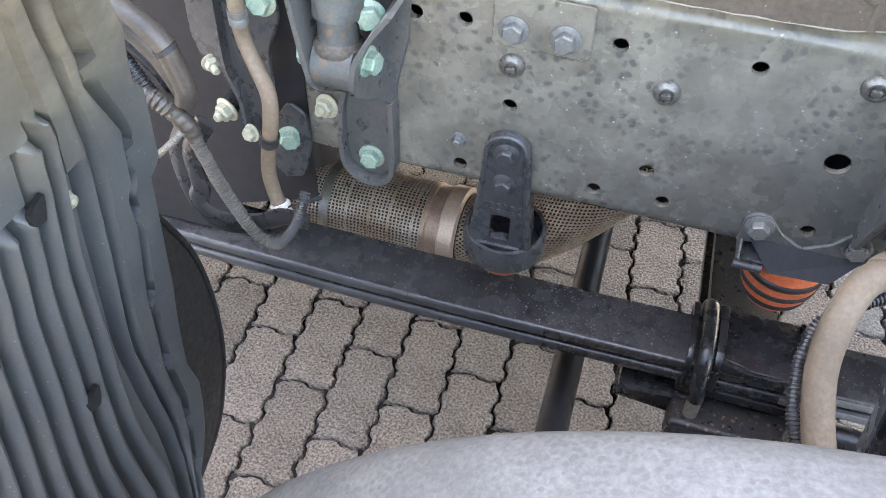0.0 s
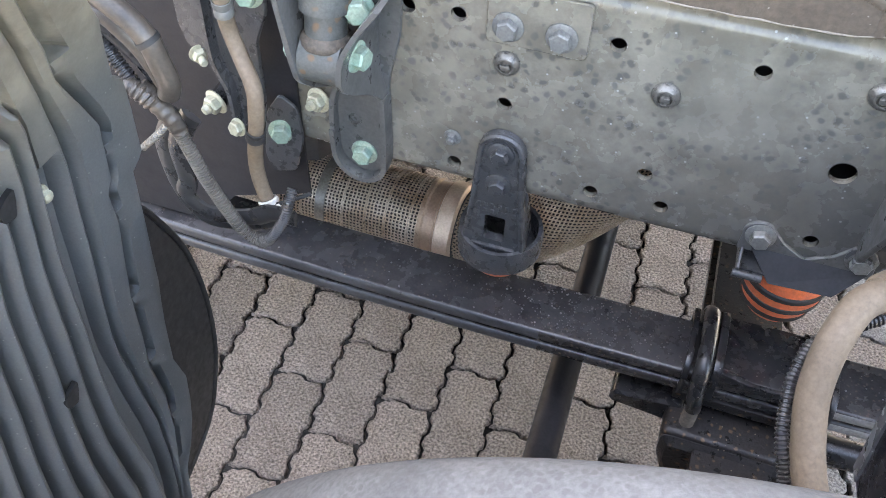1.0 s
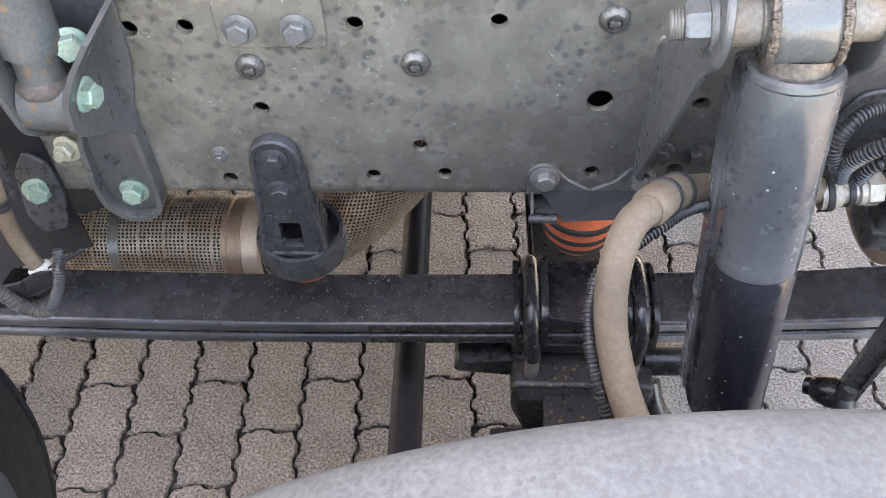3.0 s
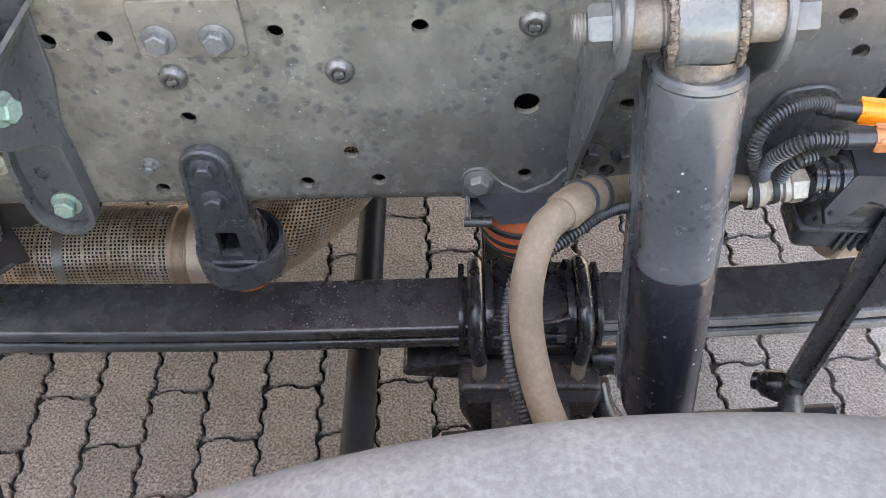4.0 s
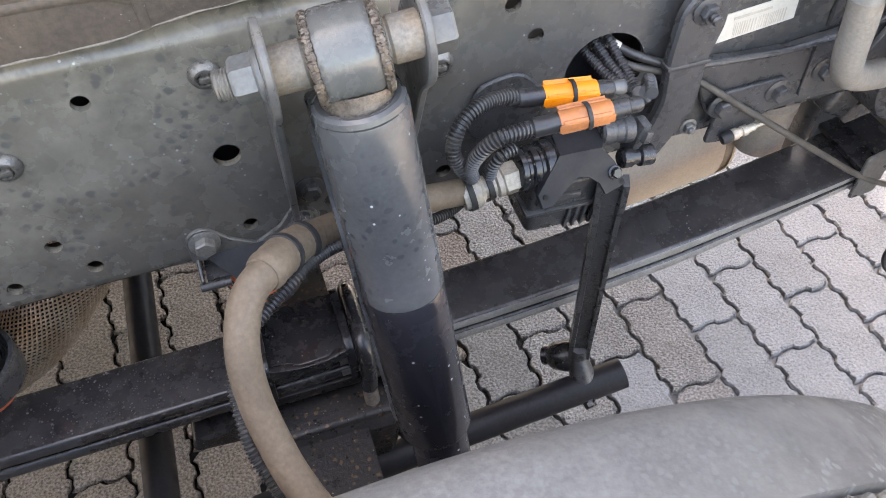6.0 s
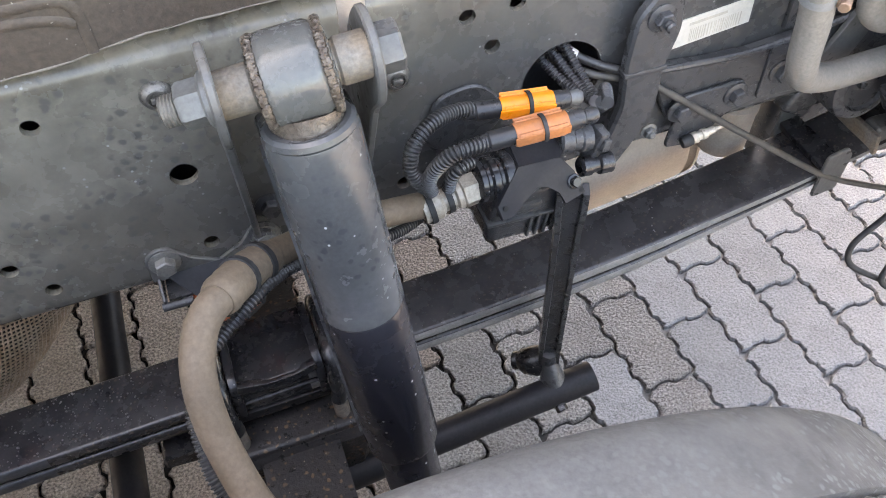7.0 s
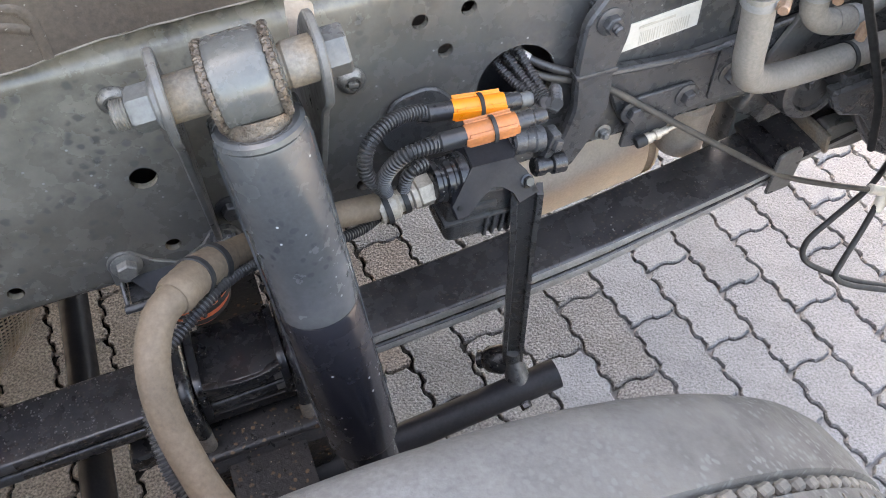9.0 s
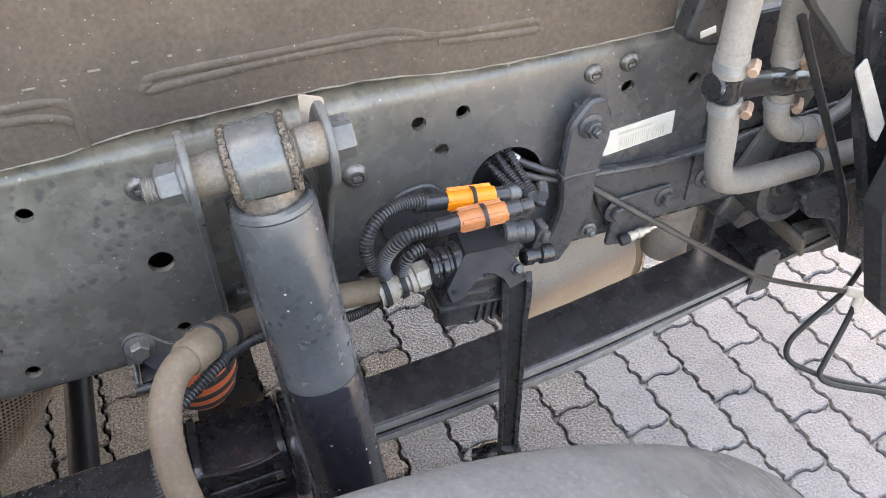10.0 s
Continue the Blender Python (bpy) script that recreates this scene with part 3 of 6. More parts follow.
block(bm, (0.1, 0.1, 0.016), pose(0.02, 0.02, 0.5515, 0, -2), 0.004)
part("plate", bm, BLACK, cap)


def saddle(x, high, wide):
    """A thin rim that wraps over the spring from its back edge to its front edge."""
    b = bmesh.new()
    line = [(0.072, 0.53), (0.068, 0.55 + high), (0.055, 0.557 + high), (0.0, 0.557 + high), (-0.02, 0.552 + high), (-0.029, 0.538 + high), (-0.0315, 0.505)]
    rim = smooth_path([(x, y, z) for y, z in line], 5)
    sweep(b, rim, 0, shape=rounded([(-wide, -0.006), (wide, -0.006), (wide, 0.006), (-wide, 0.006)], 0.002, 2))
    return b


for x, high, wide in ((-0.034, 0.006, 0.0055), (0.073, 0.006, 0.0055), (-0.0705, 0.0, 0.004), (0.1105, 0.0, 0.004)):
    part("side_rim" if high else "outer_fin", saddle(x, high, wide), BLACK, cap)
bm = bmesh.new()
sweep(bm, smooth_path([(-0.03, -0.027, 0.558), (0.0, -0.028, 0.552), (0.02, -0.0285, 0.551), (0.045, -0.028, 0.552), (0.07, -0.027, 0.56)], 5), 0, shape=rounded([(-0.006, -0.007), (0.006, -0.007), (0.006, 0.007), (-0.006, 0.007)], 0.003, 2))
part("front_lip", bm, BLACK, cap)
for x in (-0.0515, 0.0905):
    ub = thing("u_bolt", "glossy black steel U bolt with a rusty threaded end", "U bolt", (x, 0.02, 0.42), group="U bolts round the spring")
    bm = bmesh.new()
    lean = 0.004 if x < 0 else -0.004
    bow = [(x + lean, -0.0475, 0.495), (x + lean * 0.5, -0.0455, 0.515), (x, -0.041, 0.535), (x, -0.03, 0.556), (x, -0.01, 0.5655), (x, 0.03, 0.567), (x, 0.06, 0.563), (x, 0.078, 0.545), (x, 0.082, 0.515), (x, 0.082, 0.495)]
    sweep(bm, smooth_path(bow, 6), 0.0108, 16)
    part("bow", bm, BLACK, ub)
    for p in (bow[0], bow[-1]):
        bm = bmesh.new()
        lathe(bm, [(0.0102 if i % 2 else 0.0092, 0.0012 * i) for i in range(38)], pose(p[0], p[1], p[2] - 0.042), 14)
        part("threaded_end", bm, RUST, ub, "dull rusty threaded end")

# ---- tie rod ----
tie_rod = thing("tie_rod", "black steel tie rod across under the truck", "tie rod", (-0.23, 0.3, 0.26))
bm = bmesh.new()
rod(bm, (-0.222, -0.3, 0.342), (-0.25, 1.6, 0.262), 0.0245, 28)
part("tube", bm, AXLE, tie_rod)
bm = bmesh.new()
sweep(bm, smooth_path([(-0.222, -0.3, 0.345), (-0.17, -0.36, 0.38), (-0.08, -0.40, 0.43), (0.0, -0.46, 0.48)], 6), 0.022, 16)
part("steering_arm", bm, CAST, tie_rod)

# ---- shock absorber ----
shock = thing("shock_absorber", "thick dark blue-grey damper with a dusty upper half", "shock absorber", (0.138, -0.258, 0.34))
TOP, LOW = Vector((0.1085, -0.173, 1.042)), Vector((0.1405, -0.264, 0.46))
along = (LOW - TOP).normalized()


def guard(bm, s0, s1, r):
    """A stone guard: round in front with straight sides running back."""
    rings = []
    back = (Vector((0, 1, 0)) - along * along.y).normalized()
    side = back.cross(along)
    for s in (s0, s0 + 0.0015, s0 + 0.005, s1 - 0.003, s1):
        rr = r - (0.004 if s == s0 else 0.0015 if s == s0 + 0.0015 else 0.001 if s == s1 else 0)
        c = TOP + along * s
        ring = [(-rr, 0.034)] + [(rr * math.cos(radians(a)), rr * math.sin(radians(a)) * 0.98) for a in range(180, 361, 9)] + [(rr, 0.034)]
        rings.append([c + side * u + back * v for u, v in ring])
    ring_loft(bm, rings)


bm = bmesh.new()
m = facing(TOP, along)
lathe(bm, [(0.012, -0.0165), (0.024, -0.0165), (0.027, -0.0185), (0.0315, -0.019), (0.0345, -0.017), (0.0355, -0.013), (0.034, -0.01)], m, 40)
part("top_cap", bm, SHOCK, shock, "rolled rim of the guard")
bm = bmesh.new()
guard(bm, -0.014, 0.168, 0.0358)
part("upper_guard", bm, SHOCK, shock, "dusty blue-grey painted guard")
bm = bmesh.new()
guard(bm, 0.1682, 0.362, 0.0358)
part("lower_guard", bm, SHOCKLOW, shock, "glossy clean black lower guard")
for u in (1, -1):
    bm = bmesh.new()
    back = (Vector((0, 1, 0)) - along * along.y).normalized()
    side = back.cross(along)
    rings = []
    for s in (0.015, 0.19, 0.357):
        c = TOP + along * s + side * (u * 0.0361) + back * 0.027
        rings.append([c + side * a + back * b for a, b in ((-0.0025, -0.008), (0.0025, -0.008), (0.0025, 0.012), (-0.0025, 0.012))])
    ring_loft(bm, rings)
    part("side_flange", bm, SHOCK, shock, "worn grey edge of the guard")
bm = bmesh.new()
lathe(bm, [(0.029, 0.36), (0.029, 0.70), (0.02, 0.715)], m, 36)
part("inner_tube", bm, SHOCKLOW, shock)
pin_a, pin_b = Vector((0.022, -0.148, 1.085)), Vector((0.19, -0.16, 1.102))
pin_way = (pin_b - pin_a).normalized()
eye = pin_a.lerp(pin_b, 0.51) + Vector((0, 0, -0.006))
bm = bmesh.new()
m = facing(eye, pin_way)
lathe(bm, [(0.024, -0.0275), (0.0305, -0.027), (0.0315, -0.0225), (0.034, -0.0195), (0.0345, -0.016), (0.0345, 0.014), (0.033, 0.0175), (0.031, 0.02), (0.0305, 0.026), (0.024, 0.0275)], m, 44)
barrel = part("upper_eye", bm, SILVER, shock, "silver-painted welded eye")
for s in (-0.0245, 0.0225):
    bm = bmesh.new()
    ring = [m @ Vector((0.0315 * math.cos(radians(a)), 0.0315 * math.sin(radians(a)), s + 0.0006 * math.sin(a * 1.3) + 0.0004 * math.sin(a * 0.41))) for a in range(0, 361, 2)]
    sweep(bm, ring, lambda i: 0.0034 + 0.00022 * math.sin(i * 1.1) + 0.0002 * math.sin(i * 0.37) + 0.00015 * math.sin(i * 2.3), 8, caps=False)
    part("weld_bead", bm, WELD, barrel, "rust-brown weld bead")
bm = bmesh.new()
lathe(bm, [(0.0175, -0.06), (0.0175, -0.031), (0.016, -0.029), (0.016, 0.029), (0.0175, 0.031), (0.0175, 0.06)], m, 28)
part("bush", bm, DUSTYSTEEL, shock, "bare steel bush, rusty at one end")
bm = bmesh.new()
sweep(bm, [TOP + along * 0.006, TOP + along * -0.004, TOP.lerp(eye, 0.45)], lambda i: (0.031, 0.026, 0.028)[i], 24)
part("neck", bm, WELD, shock, "rough welded neck")
pin = thing("damper_pin", "bare steel damper pin with hex nut and threaded end", "bolt", tuple(pin_a))
bm = bmesh.new()
lathe(bm, [(0.007, -0.0955), (0.0105, -0.094)] + [(0.0118 - (0.001 if i % 2 else 0), -0.0935 + 0.0012 * i) for i in range(20)] + [(0.011, -0.069), (0.011, 0.075)], m, 20)
part("shank", bm, STEEL, pin)
for s, r in ((-0.0735, 0.0172), (0.066, 0.0185)):
    bm = bmesh.new()
    lathe(bm, [(r * 0.86, s - 0.009), (r, s - 0.006), (r, s + 0.008), (r * 0.9, s + 0.01)], m, 6)
    if s < 0:
        lathe(bm, [(r * 1.05, s + 0.0085), (r * 1.18, s + 0.0105), (r * 1.18, s + 0.0135)], m, 24)
    part("nut" if s < 0 else "head", bm, ZINC if s < 0 else BRACKET, pin)

# damper bracket on the rail
bracket = thing("damper_bracket", "pressed steel damper bracket with two tall cheek plates", "bracket", (0.1, -0.01, 0.79))
for x, cut_ in ((0.046, 0.012), (0.158, 0.012)):
    bm = bmesh.new()
    line = [(0.0, 0.80), (-0.02, 0.795), (-0.055, 0.86), (-0.105, 0.95), (-0.15, 1.035), (-0.178, 1.062), (-0.184, 1.095 - cut_ * 0.4), (-0.172, 1.128 - cut_), (-0.14, 1.135 - cut_), (-0.118, 1.115 - cut_), (-0.08, 1.05), (-0.035, 0.985), (0.0, 0.96)]
    slab(bm, rounded(line, 0.012), 0.007, pose(x, 0, 0, 90, 0, 90), 0.0015)
    part("cheek_plate", bm, BRACKET, bracket)
bm = bmesh.new()
slab(bm, rounded([(0.047, 0.79), (0.164, 0.79), (0.164, 0.87), (0.164, 0.97), (0.047, 0.97), (0.047, 0.87)], 0.004), 0.005, pose(0, -0.0005, 0, 90), 0.001)
base = part("base_plate", bm, RAIL, bracket)
tools = bmesh.new()
rod(tools, (0.101, -0.05, 0.89), (0.101, 0.02, 0.89), 0.009, 16)
rod(tools, (0.09, -0.05, 0.80), (0.09, 0.02, 0.80), 0.009, 16)
cut(base, tools)
for x, z in ((0.109, 0.823), (0.07, 0.826), (0.055, 0.79)):
    spot("bolt", BOLT_BLACK, facing((x, -0.006, z), (0, -1, 0), 700 * x), bracket)
bm = bmesh.new()
slab(bm, rounded([(0.152, 1.07), (0.173, 1.067), (0.174, 1.1), (0.153, 1.108)], 0.003), 0.002, pose(0, -0.1, 0, 90))
solo("paper_tag", bm, BEIGE, "small cream tag behind the damper eye", "tag")

# ---- rebound bracket with cup over the spring ----
stop = thing("stop_bracket", "black cast stop bracket with a square window and round cup", "bracket", (-0.35, 0.0, 0.63))
bm = bmesh.new()
out = arc(-0.351, 0.822, 0.028, 0, 180, 12) + [(-0.384, 0.745), (-0.391, 0.69), (-0.393, 0.655), (-0.309, 0.655), (-0.311, 0.69), (-0.318, 0.745)]
slab(bm, out, 0.013, pose(0, -0.0005, 0, 90), 0.003)
plate = part("plate", bm, CAST, stop)
tools = bmesh.new()
block(tools, (0.026, 0.08, 0.042), pose(-0.351, 0, 0.7), 0.003)
cut(plate, tools)
bm = bmesh.new()
inner = inset(out if sum(a[0] * b[1] - b[0] * a[1] for a, b in zip(out, out[1:] + out[:1])) > 0 else out[::-1], 0.004)
loop = [(x, -0.0125, z) for x, z in inner]
k = min(range(len(loop)), key=lambda i: abs(loop[i][2] - 0.66) + loop[i][0])
loop = loop[k:] + loop[:k]
sweep(bm, even([Vector(p) for p in loop], 0.004), 0.0042, 8)
part("rim", bm, CAST, stop)
bm = bmesh.new()
block(bm, (0.056, 0.007, 0.006), pose(-0.351, -0.0145, 0.668), 0.0015)
part("ledge", bm, CAST, stop)
bm = bmesh.new()
for i in range(6):
    for z in (0.739, 0.729):
        block(bm, (0.0045, 0.002, 0.006), pose(-0.373 + 0.009 * i, -0.0135, z), 0.0005)
tagged(part("cast_lettering", bm, CAST, stop), kind="stuff")
bm = bmesh.new()
lathe(bm, [(0.01, 0.0), (0.05, 0.0), (0.055, 0.004), (0.056, 0.03), (0.054, 0.04), (0.049, 0.04), (0.046, 0.012), (0.01, 0.012)], pose(-0.35, 0.022, 0.632), 40)
part("cup", bm, CAST, stop)
for s in (-1, 1):
    bm = bmesh.new()
    slab(bm, [(0.0, 0.64), (0.055, 0.645), (0.045, 0.67), (0.012, 0.74), (0.0, 0.76)], 0.009, pose(-0.355 + s * 0.03, 0, 0, 90, 0, 90), 0.002)
    part("web", bm, CAST, stop)
for z in (0.822, 0.775):
    spot("bolt", BOLT_BLACK, facing((-0.351, -0.0135, z), (0, -1, 0), z * 500), stop)
bm = bmesh.new()
lathe(bm, [(0.02, -0.03), (0.034, -0.024), (0.041, -0.012), (0.044, 0.001)], pose(-0.35, 0.022, 0.632), 32)
part("rubber", bm, REDRUBBER, stop, "rust-orange rubber buffer")

stop.location.x += 0.006
stop.location.z -= 0.003

# ---- bump stop ----
bump = thing("bump_stop", "orange rubber bump stop with black grooves under a folded bracket", "bump stop", (0.0, 0.03, 0.6))
bm = bmesh.new()
slab(bm, arc(-0.05, 0.787, 0.0185, 200, 60, 8)[::-1] + [(-0.075 + 0.007, 0.76), (0.075, 0.76)] + arc(0.056, 0.787, 0.0185, -20, 120, 8) + [(0.03, 0.782), (0.003, 0.767), (-0.022, 0.782)], 0.005, pose(0, -0.0005, 0, 90), 0.001)
part("back_plate", bm, BRACKET, bump)
bm = bmesh.new()
ring_loft(bm, [[(x0, -0.006, 0.768), (x1, -0.006, 0.768), (x1 - 0.03, -0.03, 0.746), (x0 + 0.028, -0.03, 0.742)] for x0, x1 in ((-0.054, 0.07),)] + [[(-0.054, -0.002, 0.764), (0.07, -0.002, 0.764), (0.04, -0.026, 0.742), (-0.026, -0.026, 0.738)]])
part("folded_plate", bm, AXLE, bump)
bm = bmesh.new()
ring_loft(bm, [[(-0.058, -0.022, 0.7475), (0.04, -0.024, 0.7475), (0.056, 0.09, 0.738), (-0.06, 0.09, 0.738)], [(-0.058, -0.022, 0.7445), (0.04, -0.024, 0.7445), (0.056, 0.09, 0.734), (-0.06, 0.09, 0.734)]])
part("under_plate", bm, CAST, bump)
bm = bmesh.new()
slab(bm, [(-0.002, 0.766), (-0.028, 0.753), (-0.028, 0.746), (0.05, 0.738), (0.05, 0.755)], 0.004, pose(-0.064, 0, 0, 90, 0, 90), 0.001)
rod(bm, (-0.066, -0.028, 0.744), (-0.034, -0.0285, 0.744), 0.0048, 14)
part("rolled_flap", bm, CAST, bump)
for x in (-0.049, 0.056):
    spot("bolt", BOLT_RAIL, facing((x, -0.006, 0.787), (0, -1, 0), 20), bump)
profile = [(0.044, 0.006), (0.047, -0.004), (0.049, -0.016), (0.047, -0.024), (0.047, -0.036), (0.043, -0.047), (0.042, -0.058), (0.036, -0.07), (0.033, -0.078), (0.022, -0.088), (0.006, -0.092)]
m = pose(0.0, 0.023, 0.734, 4)
bm = bmesh.new()
lathe(bm, profile, m, 36)
part("rubber_cone", bm, REDRUBBER, bump)
for h, r in ((-0.016, 0.0495), (-0.038, 0.0472), (-0.06, 0.0418)):
    bm = bmesh.new()
    lathe(bm, [(r - 0.002, h + 0.006), (r + 0.0006, h + 0.003), (r + 0.0002, h - 0.004), (r - 0.004, h - 0.006)], m, 36, caps=False)
    part("groove", bm, DARK, bump, "black worn groove")

# ---- braided exhaust pipe ----
pipe = thing("exhaust_pipe", "heat-stained exhaust flex pipe in a braided wire jacket", "exhaust pipe", (-0.5, 0.17, 0.4))
PIPE = [Vector(p) for p in ((-0.74, 0.17, 0.482), (-0.66, 0.167, 0.486), (-0.55, 0.163, 0.492), (-0.43, 0.157, 0.497))]
bm = bmesh.new()
sweep(bm, smooth_path(PIPE, 6), 0.062, 32)
part("core", bm, CORE, pipe)


def braid(bm, path, radius, rings, wires, wire=0.0012, skew=0.0, hoop=0.0012):
    path = even(path, 0.003)
    total = len(path)
    ways = [(path[min(i + 1, total - 1)] - path[max(i - 1, 0)]).normalized() for i in range(total)]
    def at(i, a):
        w = ways[i]
        n = (Vector((0, 0, 1)) - w * w.z).normalized()
        r = radius(i / (total - 1))
        return path[i] + n * r * math.cos(a) + w.cross(n) * r * math.sin(a)
    for k in range(rings):
        i = round((total - 1) * (k + 0.5) / rings)
        line = [at(i, 2 * math.pi * j / 48) + ways[i] * 0.0009 * math.sin(j * 2.7 + k) for j in range(48)]
        sweep(bm, line + line[:1], hoop, 4, caps=False)
    for k in range(wires):
        for s in ((1,) if not skew else (1, -1)):
            sweep(bm, [at(i, 2 * math.pi * k / wires + s * skew * i) for i in range(0, total, 3)], wire, 4, caps=False)


bm = bmesh.new()
braid(bm, smooth_path(PIPE[:3] + [PIPE[2].lerp(PIPE[3], 0.55)], 6), lambda s: 0.0655, 46, 76, 0.0011, 0.0, 0.0014)
tagged(part("wire_jacket", bm, MESHWIRE, pipe, "grey-brown woven wire jacket", 60), kind="stuff")
m = facing(PIPE[1], PIPE[2] - PIPE[1])
bm = bmesh.new()
lathe(bm, [(0.0655, 0.0), (0.0672, 0.001), (0.0672, 0.017), (0.0655, 0.018)], m, 40, caps=False)
part("steel_strap", bm, STEEL, pipe)
m = facing(PIPE[2].lerp(PIPE[3], 0.5), PIPE[3] - PIPE[2])
bm = bmesh.new()
lathe(bm, [(0.062, 0.0), (0.067, 0.002), (0.0675, 0.008), (0.065, 0.011), (0.065, 0.026), (0.067, 0.028), (0.067, 0.031)], m, 44)
part("collar", bm, COPPER, pipe, "copper-brown heat-tinted collar")
bm = bmesh.new()
lathe(bm, [(0.0665, 0.031), (0.07, 0.033), (0.07, 0.056), (0.065, 0.059)], m, 44)
part("clamp_band", bm, TAN, pipe, "tan heat-tinted clamp band")
NECK = smooth_path([(-0.43, 0.157, 0.497), (-0.38, 0.156, 0.508), (-0.31, 0.165, 0.55), (-0.22, 0.195, 0.635), (-0.16, 0.225, 0.73)], 8)
bm = bmesh.new()
sweep(bm, NECK, lambda i: 0.055 - 0.006 * i / len(NECK), 28)
part("elbow", bm, CORE, pipe)
bm = bmesh.new()
braid(bm, NECK, lambda s: 0.0572 - 0.006 * s, 0, 52, 0.00125, 0.038)
tagged(part("elbow_jacket", bm, MESHWIRE, pipe, "pale knitted wire sleeve", 60), kind="stuff")

# ---- tyre ----
tyre = thing("truck_wheel", "dusty grey truck tyre on a dark steel wheel", "wheel", (0.028, -0.5865, 0))
HUB = pose(0.028, -0.5865, 0.5142, 90, 0, 3.3)
half = [(0.29, 0.10), (0.335, 0.147), (0.375, 0.167), (0.426, 0.1705), (0.466, 0.162), (0.50, 0.150), (0.519, 0.1435), (0.532, 0.136), (0.5415, 0.127), (0.547, 0.114), (0.5495, 0.09)]
prof = [(r, -h) for r, h in half] + [(0.5502, -0.06), (0.542, -0.058), (0.542, -0.045), (0.5505, -0.044), (0.551, 0.044), (0.542, 0.045), (0.542, 0.058), (0.5502, 0.06)] + half[::-1]
bm = bmesh.new()
lathe(bm, prof, HUB, 160, caps=False)
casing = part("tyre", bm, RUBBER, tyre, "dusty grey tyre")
bm = bmesh.new()
for side in (-1, 1):
    for k in range(176):
        a = 2 * math.pi * k / 176
        m = HUB @ Matrix.Rotation(a, 4, "Z") @ Matrix.Translation((0.5448, 0, side * 0.0515))
        block(bm, (0.007, 0.0155, 0.009), m @ Matrix.Rotation(radians(12), 4, "X"), 0.002, 1)
tagged(part("tread_pattern", bm, TREAD, casing, "row of small lugs in the tread groove"), kind="stuff")
bm = bmesh.new()
for k in range(104):
    for side in (-1, 1):
        m = HUB @ Matrix.Rotation(2 * math.pi * (k + 0.3) / 104, 4, "Z") @ Matrix.Translation((0.5505, 0, side * 0.03))
        block(bm, (0.002, 0.0016, 0.02), m @ Matrix.Rotation(radians(25 * side), 4, "X"))
tagged(part("fine_tread", bm, TREAD, casing), kind="stuff")
bm = bmesh.new()
lathe(bm, [(0.05, 0.02), (0.16, 0.03), (0.2, -0.01), (0.265, -0.02), (0.27, 0.11), (0.295, 0.118), (0.3, 0.112), (0.285, 0.1), (0.275, -0.1), (0.3, -0.115), (0.29, -0.12), (0.262, -0.11), (0.258, -0.03), (0.19, -0.025), (0.15, 0.015), (0.05, 0.01)], HUB, 64, caps=False)
part("rim", bm, BLACK, tyre)
bm = bmesh.new()
lathe(bm, [(0.02, -0.2), (0.16, -0.19), (0.2, -0.1), (0.2, 0.03), (0.08, 0.05)], HUB, 40)
part("brake_drum", bm, CAST, tyre)

# ---- wheel arch liner ----
liner = thing("wheel_arch_liner", "ribbed black plastic wheel arch liner, dusty and scuffed", "arch liner", (-0.7, -0.5, 0.25))
BACK = smooth_path([(-0.66, 0, 0.25), (-0.685, 0, 0.38), (-0.70, 0, 0.5), (-0.708, 0, 0.65), (-0.702, 0, 0.8), (-0.69, 0, 0.95), (-0.668, 0, 1.05), (-0.63, 0, 1.15), (-0.57, 0, 1.25)], 24)


def curve(z, *pairs):
    return float(np.interp(z, [p[0] for p in pairs], [p[1] for p in pairs]))


EDGE = ((0.25, -0.36), (0.393, -0.304), (0.409, -0.278), (0.44, -0.256), (0.47, -0.243), (0.508, -0.233), (0.555, -0.24), (0.622, -0.228), (0.683, -0.215), (0.776, -0.209), (0.852, -0.206), (0.862, -0.186), (0.922, -0.187), (0.962, -0.191), (0.97, -0.204), (1.046, -0.217), (1.086, -0.238), (1.25, -0.32))
STRIP = ((0.25, -0.37), (0.41, -0.3), (0.457, -0.28), (0.513, -0.263), (0.577, -0.264), (0.635, -0.256), (0.693, -0.25), (0.762, -0.24), (0.803, -0.235), (0.852, -0.237), (0.862, -0.23), (0.929, -0.221), (0.956, -0.23), (1.009, -0.256), (1.043, -0.26), (1.122, -0.296), (1.25, -0.36))
NOTCH = ((0.25, -0.38), (0.423, -0.308), (0.468, -0.287), (0.529, -0.275), (0.593, -0.277), (0.649, -0.268), (0.709, -0.264), (0.776, -0.254), (0.815, -0.248), (0.862, -0.25), (0.871, -0.24), (0.941, -0.237), (0.974, -0.253), (1.027, -0.281), (1.064, -0.29), (1.138, -0.323), (1.25, -0.385))
CREST = ((0.25, -0.39), (0.379, -0.329), (0.432, -0.313), (0.501, -0.303), (0.616, -0.304), (0.66, -0.307), (0.686, -0.306), (0.733, -0.301), (0.816, -0.292), (0.894, -0.287), (0.929, -0.285), (0.968, -0.289), (1.02, -0.3), (1.081, -0.32), (1.152, -0.352), (1.25, -0.41))
FLAT = ((0.25, -0.41), (0.389, -0.351), (0.466, -0.341), (0.576, -0.344), (0.664, -0.34), (0.742, -0.335), (0.856, -0.332), (0.913, -0.326), (0.959, -0.322), (1.007, -0.324), (1.08, -0.345), (1.153, -0.37), (1.25, -0.43))
GUSSETS = (1.045, 0.914, 0.83, 0.703, 0.598, 0.487, 0.419)
